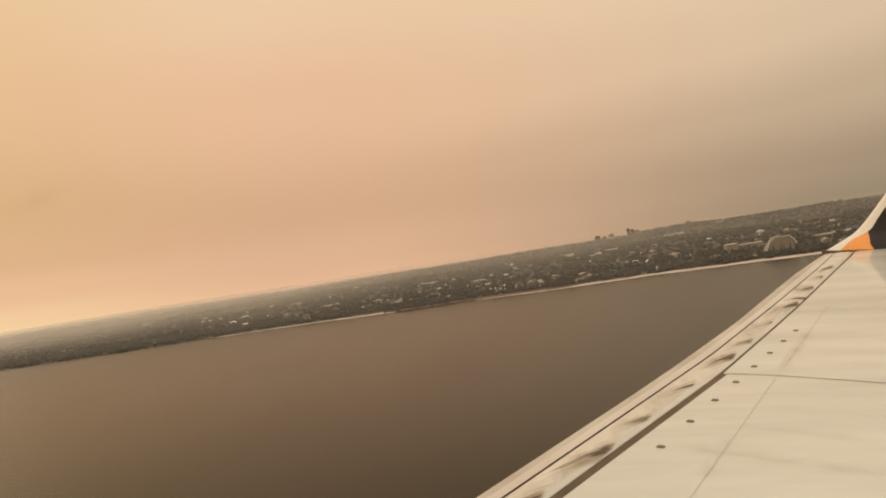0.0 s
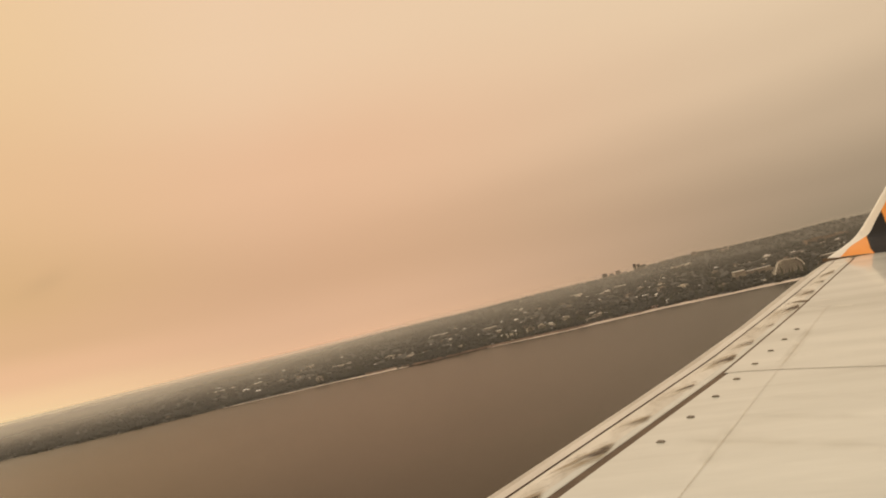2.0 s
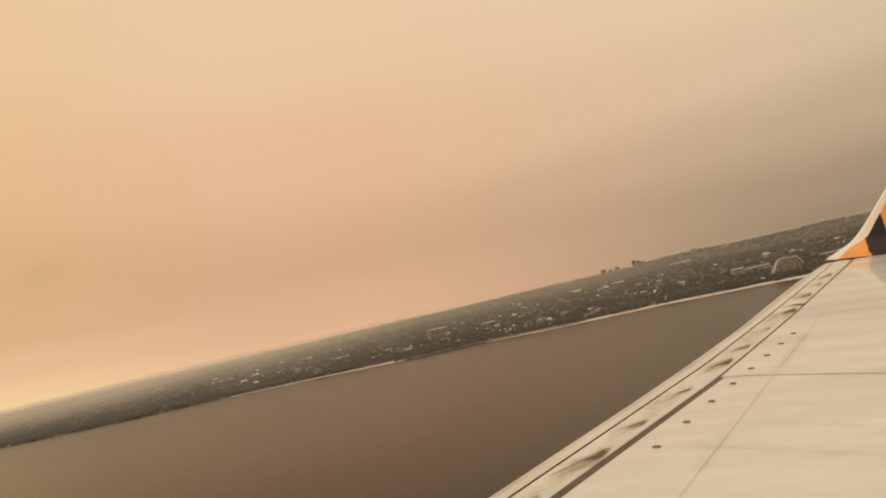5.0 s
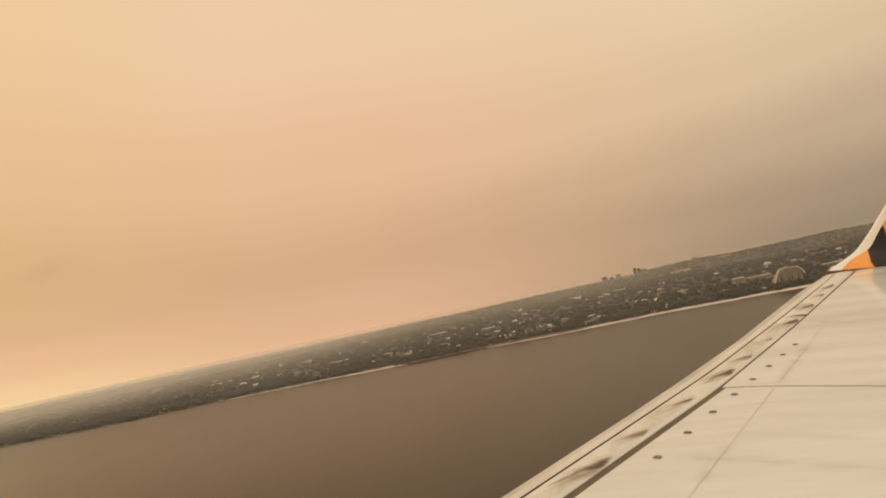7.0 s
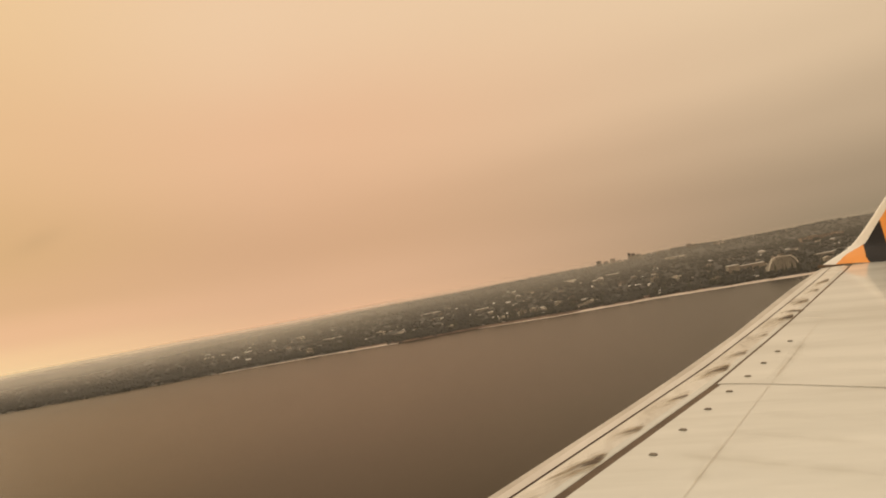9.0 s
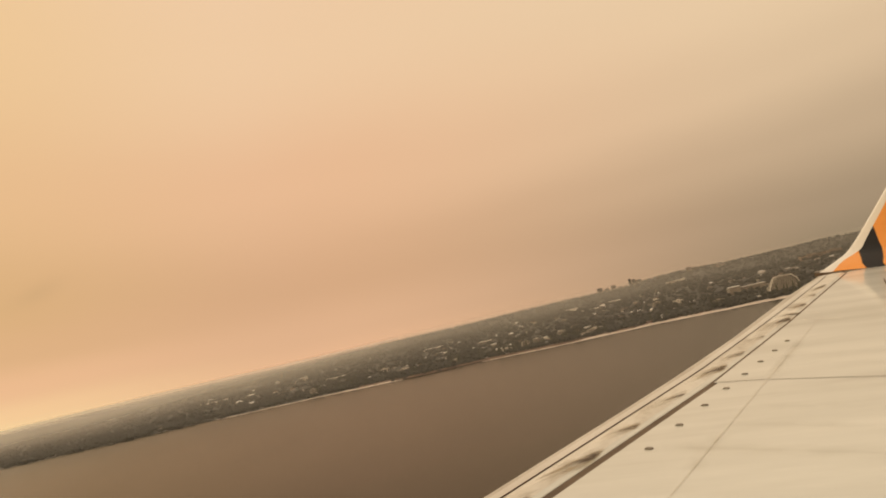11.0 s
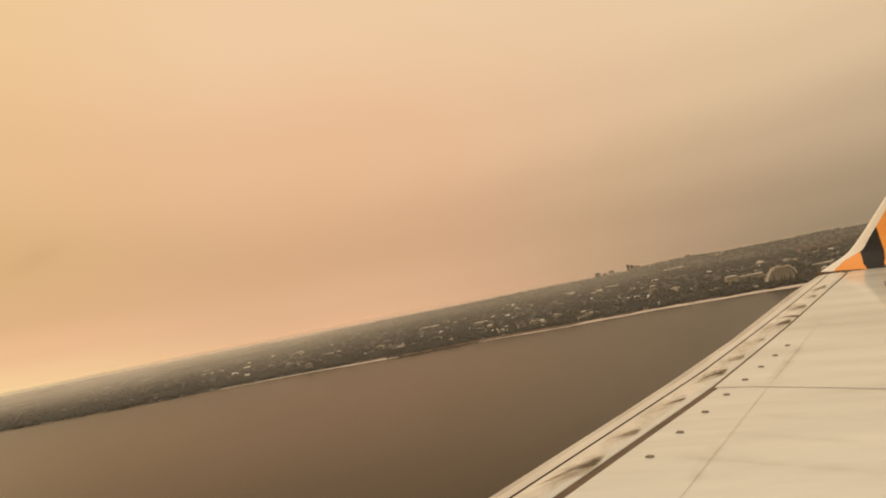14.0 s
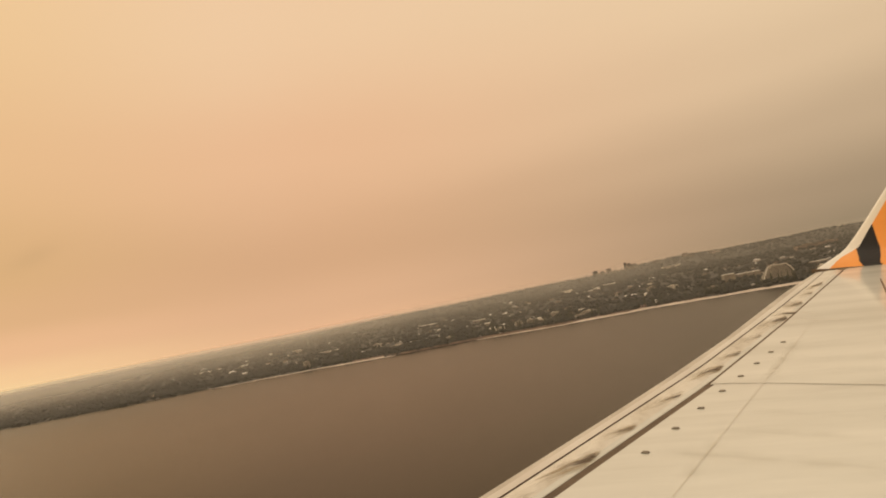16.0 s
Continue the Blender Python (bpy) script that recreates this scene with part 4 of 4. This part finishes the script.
def smoke_veil(r, dense, foot):
    m = bpy.data.materials.new("thin_smoke")
    m.use_nodes = True
    nt = m.node_tree
    nt.nodes.clear()
    N, L = nt.nodes.new, nt.links.new
    tc, sep, mr, nz = N("ShaderNodeTexCoord"), N("ShaderNodeSeparateXYZ"), N("ShaderNodeMapRange"), N("ShaderNodeTexNoise")
    L(tc.outputs["Object"], sep.inputs[0])
    up = N("ShaderNodeSeparateXYZ")
    L(tc.outputs["UV"], up.inputs[0]); L(up.outputs[1], mr.inputs["Value"])
    mr.interpolation_type = "SMOOTHSTEP"
    mr.inputs["From Min"].default_value, mr.inputs["From Max"].default_value = (0.45 if r > 4000 else 0.80), 1.0
    mr.inputs["To Min"].default_value, mr.inputs["To Max"].default_value = dense, 0.0
    nz.inputs["Scale"].default_value = 0.002
    L(tc.outputs["Object"], nz.inputs["Vector"])
    k = N("ShaderNodeMath"); k.operation = "MULTIPLY_ADD"; k.inputs[1].default_value, k.inputs[2].default_value = 0.8, 0.6
    L(nz.outputs["Fac"], k.inputs[0])
    # thicker towards the head of the bay
    bay = N("ShaderNodeMapRange")
    bay.inputs["From Min"].default_value, bay.inputs["From Max"].default_value = -400, -2200
    bay.inputs["To Min"].default_value, bay.inputs["To Max"].default_value = 0.72, (1.2 if r == 0 else 2.6)
    L(sep.outputs[0], bay.inputs["Value"])
    # and thin over the far end of the beach
    east = N("ShaderNodeMapRange")
    east.inputs["From Min"].default_value, east.inputs["From Max"].default_value = -100, 800
    east.inputs["To Min"].default_value, east.inputs["To Max"].default_value = 1.0, 0.5
    L(sep.outputs[0], east.inputs["Value"])
    both = N("ShaderNodeMath"); both.operation = "MULTIPLY"
    L(bay.outputs[0], both.inputs[0]); L(east.outputs[0], both.inputs[1])
    low = N("ShaderNodeMapRange")
    low.inputs["From Max"].default_value, low.inputs["To Min"].default_value = 0.7, foot
    L(up.outputs[1], low.inputs["Value"])
    thin = N("ShaderNodeMath"); thin.operation = "MULTIPLY"
    L(mr.outputs[0], thin.inputs[0]); L(low.outputs[0], thin.inputs[1])
    a0, a = N("ShaderNodeMath"), N("ShaderNodeMath")
    a0.operation = a.operation = "MULTIPLY"
    L(thin.outputs[0], a0.inputs[0]); L(k.outputs[0], a0.inputs[1]); L(a0.outputs[0], a.inputs[0]); L(both.outputs[0], a.inputs[1])
    t, d, tl, m1, m2, out = N("ShaderNodeBsdfTransparent"), N("ShaderNodeBsdfDiffuse"), N("ShaderNodeBsdfTranslucent"), N("ShaderNodeMixShader"), N("ShaderNodeMixShader"), N("ShaderNodeOutputMaterial")
    d.inputs[0].default_value = tl.inputs[0].default_value = (.745, .74, .71, 1)
    L(d.outputs[0], m1.inputs[1]); L(tl.outputs[0], m1.inputs[2])
    L(a.outputs[0], m2.inputs[0]); L(t.outputs[0], m2.inputs[1]); L(m1.outputs[0], m2.inputs[2]); L(m2.outputs[0], out.inputs[0])
    rows = []
    for i in range(61):
        az = radians(-72 + 140 * i / 60)
        x, y = polar(az, max(r, shore_radius(az) + ((max(r, 1660) - 1500) * .5 if r else -25)))
        x, y = (x, y) if math.hypot(x, y) < 4850 else polar(az, 4850)
        # the smoke thins out where the eye looks over the ridge
        top = 80 + (ridge_z(az) + (40 if r > 4000 else 19) - 80) * math.hypot(x, y) / 4500
        foot_z = min(top - 8, height(x, y)) - 1
        rows.append([(x, y, foot_z + (top - foot_z) * k / 6) for k in range(7)])
    me = grid_mesh("smoke_haze", rows, m)
    uvl = me.uv_layers.new(name="UVMap")
    for lp in me.loops:
        uvl.data[lp.index].uv = (0.5, (lp.vertex_index % 7) / 6)
    ob = link("smoke_haze", me)
    tagged(ob, "thin brown smoke haze hanging over the suburbs", "haze", kind="stuff")
    ob.visible_shadow = False


build_haze()

# ---- the airfield that lies behind, on its reclaimed bank in the bay ----
AIR_Z = 3.0


def sheet(name, outline, z, mat, parent=None, label="", category="", kind="", thick=0.25):
    """A flat slab with the given outline and its top at z."""
    bm = bmesh.new()
    top = [bm.verts.new((x, y, z)) for x, y in outline]
    low = [bm.verts.new((x, y, z - thick)) for x, y in outline]
    bm.faces.new(top); bm.faces.new(low[::-1])
    n = len(top)
    for i in range(n):
        bm.faces.new((top[i], low[i], low[(i + 1) % n], top[(i + 1) % n]))
    bmesh.ops.triangulate(bm, faces=[f for f in bm.faces if len(f.verts) > 4])
    ob = part(name, bm, mat, parent, label)
    return tagged(ob, category=category, kind=kind)


def rounded(x0, x1, y0, y1, r0, r1, n=8):
    """A rectangle with its two ends rounded by r0 and r1."""
    pts = []
    for cx, cy, a, r in ((x1 - r1, y1 - r1, 0, r1), (x0 + r0, y1 - r0, 90, r0), (x0 + r0, y0 + r0, 180, r0), (x1 - r1, y0 + r1, 270, r1)):
        pts += [(cx + r * math.cos(radians(a + 90 * k / n)), cy + r * math.sin(radians(a + 90 * k / n))) for k in range(n + 1)]
    return pts


def stripe(name, pts, wide, z, mat, parent, label=""):
    """A painted line that follows pts, smoothed."""
    fine = []
    for i in range(len(pts) - 1):
        p0, p1, p2, p3 = (Vector((*pts[min(len(pts) - 1, max(0, i + k))], 0)) for k in (-1, 0, 1, 2))
        for k in range(6):
            t = k / 6
            fine.append(.5 * (2 * p1 + (p2 - p0) * t + (2 * p0 - 5 * p1 + 4 * p2 - p3) * t * t + (3 * p1 - p0 - 3 * p2 + p3) * t ** 3))
    fine.append(Vector((*pts[-1], 0)))
    rows = []
    for i, p in enumerate(fine):
        d = (fine[min(len(fine) - 1, i + 1)] - fine[max(0, i - 1)]).normalized()
        n = Vector((-d.y, d.x, 0)) * wide / 2
        rows.append([(p - n) + Vector((0, 0, z)), (p + n) + Vector((0, 0, z))])
    return link(name, grid_mesh(name, rows, mat, False), parent, label)


def build_airfield():
    # the bank: flat top, sloping armoured sides
    top = [(300, -170), (2500, -170), (2500, 121), (1000, 121), (640, 119), (470, 128), (420, 132), (300, 120)]
    n = len(top)
    low = []
    for x, y in top:
        d = Vector((1 if x > 2000 else -1 if x < 350 else 0, 1 if y > 0 else -1, 0))
        low.append((x + 9 * d.x, y + 9 * d.y, -2.0))
    verts = [(x, y, AIR_Z) for x, y in top] + low
    faces = [tuple(range(n))] + [(i, n + i, n + (i + 1) % n, (i + 1) % n) for i in range(n)]
    me = mesh_from("airfield_ground", verts, faces, M_GRASS)
    bm = bmesh.new(); bm.from_mesh(me)
    bmesh.ops.triangulate(bm, faces=[f for f in bm.faces if len(f.verts) > 4]); bmesh.ops.recalc_face_normals(bm, faces=bm.faces)
    bm.to_mesh(me); bm.free()
    tagged(link("airfield_ground", me), "flat reclaimed bank of dry grass in the bay", "ground", kind="structure")
    z = AIR_Z + .03
    run = sheet("runway", [(320, -30), (2480, -30), (2480, 30), (320, 30)], z, M_ASPH, label="wide worn dark asphalt runway with white side stripes", category="runway", kind="structure")
    stripe("side_stripe", [(330, 21.5), (1000, 21.5), (1700, 21.5), (2470, 21.5)], .9, z + .012, M_PAINTW, run, "worn white side stripe")
    stripe("side_stripe", [(330, -21.5), (1000, -21.5), (1700, -21.5), (2470, -21.5)], .9, z + .012, M_PAINTW, run, "worn white side stripe")
    stripe("concrete_edge", [(886, 30.6), (1200, 30.8), (1800, 30.8), (2470, 30.8)], 1.3, z + .02, M_KERB, run, "pale broken concrete edge")
    for i in range(34):
        x = 360 + 60 * i
        stripe("centre_dash", [(x, 0), (x + 30, 0)], .9, z + .012, M_PAINTW, run)
    taxi = sheet("taxiway", [(320, 30.02), (2480, 30.02), (2480, 106), (320, 106)], z, M_ASPH, label="dark asphalt taxiway and exits beside the runway", category="taxiway", kind="structure")
    for pts in ([(905, 26), (889, 27), (883, 31), (875, 39), (870, 50), (867, 64), (868, 72), (875, 82)],
                [(830, 23), (837, 27), (840, 33), (842, 41), (841, 50), (837, 62), (829, 74), (818, 82)],
                [(856, 22), (856, 36), (855, 48), (853, 66), (849, 78), (840, 88)],
                [(868, 18), (860, 26), (856, 36)],
                [(330, 90), (800, 90), (1400, 90), (2470, 90)]):
        stripe("yellow_line", pts, .55, z + .012, M_PAINTY, taxi, "worn yellow taxi line")
    stripe("taxi_edge", [(839, 66), (852, 66), (866, 66)], .3, z + .012, M_PAINTW, taxi, "thin white edge line")
    # dark resealed shoulders inside the curves, then the grass islands on them
    for k, (a, b) in enumerate((((876, 960, 33, 73, 16, 4), (888, 2470, 36, 71, 14, 4)), ((788, 836, 33, 70, 4, 15), (797, 823, 35, 66, 7, 11)), ((320, 772, 33, 88, 4, 12), (330, 766, 36, 84, 4, 16)))):
        sheet("shoulder", rounded(*a), z + .02, M_TAR, taxi, "dark resealed shoulder", thick=.03)
        tagged(sheet("grass_island", rounded(*b), z + .12, M_GRASS, label="island of dry brown mown grass", category="grass", kind="structure", thick=.12))
    tagged(sheet("perimeter_road", [(320, 108.5), (2480, 108.5), (2480, 113.5), (320, 113.5)], z + .02, M_ASPH, label="narrow asphalt perimeter road along the sea wall", category="road", kind="structure", thick=.1))
    # signs
    for x, y, w, mat, lab, rz in ((886.5, 74, 4.2, M_SIGNY, "long low yellow airfield sign on short legs", 8), (891.3, 73.5, 2.4, M_SIGNY, "short low yellow airfield sign on short legs", 8), (814.5, 69.5, 3.0, M_SIGNY, "low yellow airfield sign on short legs", 6), (822, 45.5, 3.2, M_SIGNB, "low black airfield sign with yellow panel", 10)):
        zt = z + (.12 if y < 68 else .02)
        e = thing("airfield_sign", lab, "sign", (x, y, zt), rz, group="airfield signs")
        part("panel", boxes((-w / 2, w / 2, -.12, .12, .28, 1.15), bevel=.03), mat, e)
        for q in (-.38, 0, .38):
            part("leg", boxes((q * w - .05, q * w + .05, -.05, .05, 0, .28)), M_BOLT, e)
        if mat is M_SIGNB:
            part("yellow_face", boxes((-.1, w / 2 - .15, -.14, -.12, .38, 1.05)), M_SIGNY, e)
            for q in (.25, .65, 1.05):
                part("bar", boxes((q, q + .2, -.155, -.14, .55, .9)), M_BLACK, e)
        else:
            for q in (-.3, 0, .3):
                part("bar", boxes((q * w - .12, q * w + .12, -.135, -.12, .5, .92)), M_BLACK, e)
    for x, y, rz in ((901, 52.5, -4), (800, 45, -2)):
        e = thing("marker_board", "long white painted board lying on dry grass", "marker board", (x, y, z + .12), rz, group="white marker boards")
        part("board", boxes((-2.1, 2.1, -.55, .55, .0, .10), bevel=.02), M_PAINT, e)
        for q in (-1.05, 1.05):
            part("batten", boxes((q - .06, q + .06, -.5, .5, .10, .15)), M_PAINT, e)
    e = thing("ground_marker", "small flat white tee marker on the taxiway verge", "marker", (788, 75, z), 12)
    part("bar", boxes((-2.0, 2.0, -.18, .18, 0, .07)), M_PAINT, e)
    part("stem", boxes((-.3, .5, -.9, -.18, 0, .07)), M_PAINT, e)
    for x, y in ((765, 88.5), (902, 74.5), (930, 74.5), (872, 60)):
        e = thing("edge_marker", "small weathered orange edge marker by the taxiway", "marker", (x, y, z), 0, group="edge markers")
        bm = bmesh.new()
        bmesh.ops.create_cone(bm, cap_ends=True, segments=10, radius1=.28, radius2=.10, depth=.6, matrix=Matrix.Translation((0, 0, .33)))
        part("cone", bm, M_SIGNY, e)
        part("base", boxes((-.32, .32, -.32, .32, 0, .04)), M_BOLT, e)
    # rock armour on the bank
    g = random.Random(11)
    bm = bmesh.new(); bmesh.ops.create_icosphere(bm, subdivisions=1, radius=1)
    base = [v.co.copy() for v in bm.verts]; tri = [tuple(v.index for v in f.verts) for f in bm.faces]; bm.free()
    vs, fs = [], []
    for i in range(2600):
        x = g.uniform(420, 1500)
        f = g.random()
        y = float(np.interp(x, (420, 470, 640, 1000, 1500), (132, 128, 119, 121, 121))) + 9 * f - .5
        zz = AIR_Z + .1 - 5 * f * 0.98
        s = g.uniform(.5, 1.15)
        o = len(vs)
        for b in base:
            k = s * g.uniform(.7, 1.15)
            vs.append((x + b.x * k, y + b.y * k, zz + b.z * k * .75))
        fs += [tuple(o + q for q in t) for t in tri]
    tagged(link("rock_armour", mesh_from("rock_armour", vs, fs, M_ROCK)), "rough brown rocks lining the sea wall", "rocks", kind="stuff")
    # channel marker off the bank
    e = thing("channel_marker", "slender pole beacon with yellow top in the bay", "beacon", (478, 196, -3))
    bm = bmesh.new()
    bmesh.ops.create_cone(bm, cap_ends=True, segments=10, radius1=.25, radius2=.2, depth=9, matrix=Matrix.Translation((0, 0, 4.5)))
    part("pole", bm, M_BARK, e)
    bm = bmesh.new()
    bmesh.ops.create_cone(bm, cap_ends=True, segments=10, radius1=.9, radius2=.7, depth=1.6, matrix=Matrix.Translation((0, 0, 8.6)))
    part("topmark", bm, M_SIGNY, e, "yellow drum")


M_TAR = varied("dark_reseal", [(.026, .022, .019), (.045, .038, .032)], 0.1, rough=0.95, bump=0.2)
M_KERB = varied("pale_broken_concrete", [(.16, .14, .11), (.38, .35, .30), (.5, .47, .41)], 0.5, rough=0.95)
M_SIGNY = varied("weathered_yellow_panel", [(.60, .33, .03), (.74, .44, .05)], 1.0, rough=0.5)
M_SIGNB = varied("black_sign_panel", [(.015, .014, .013), (.03, .03, .025)], 1.0, rough=0.5)
build_airfield()
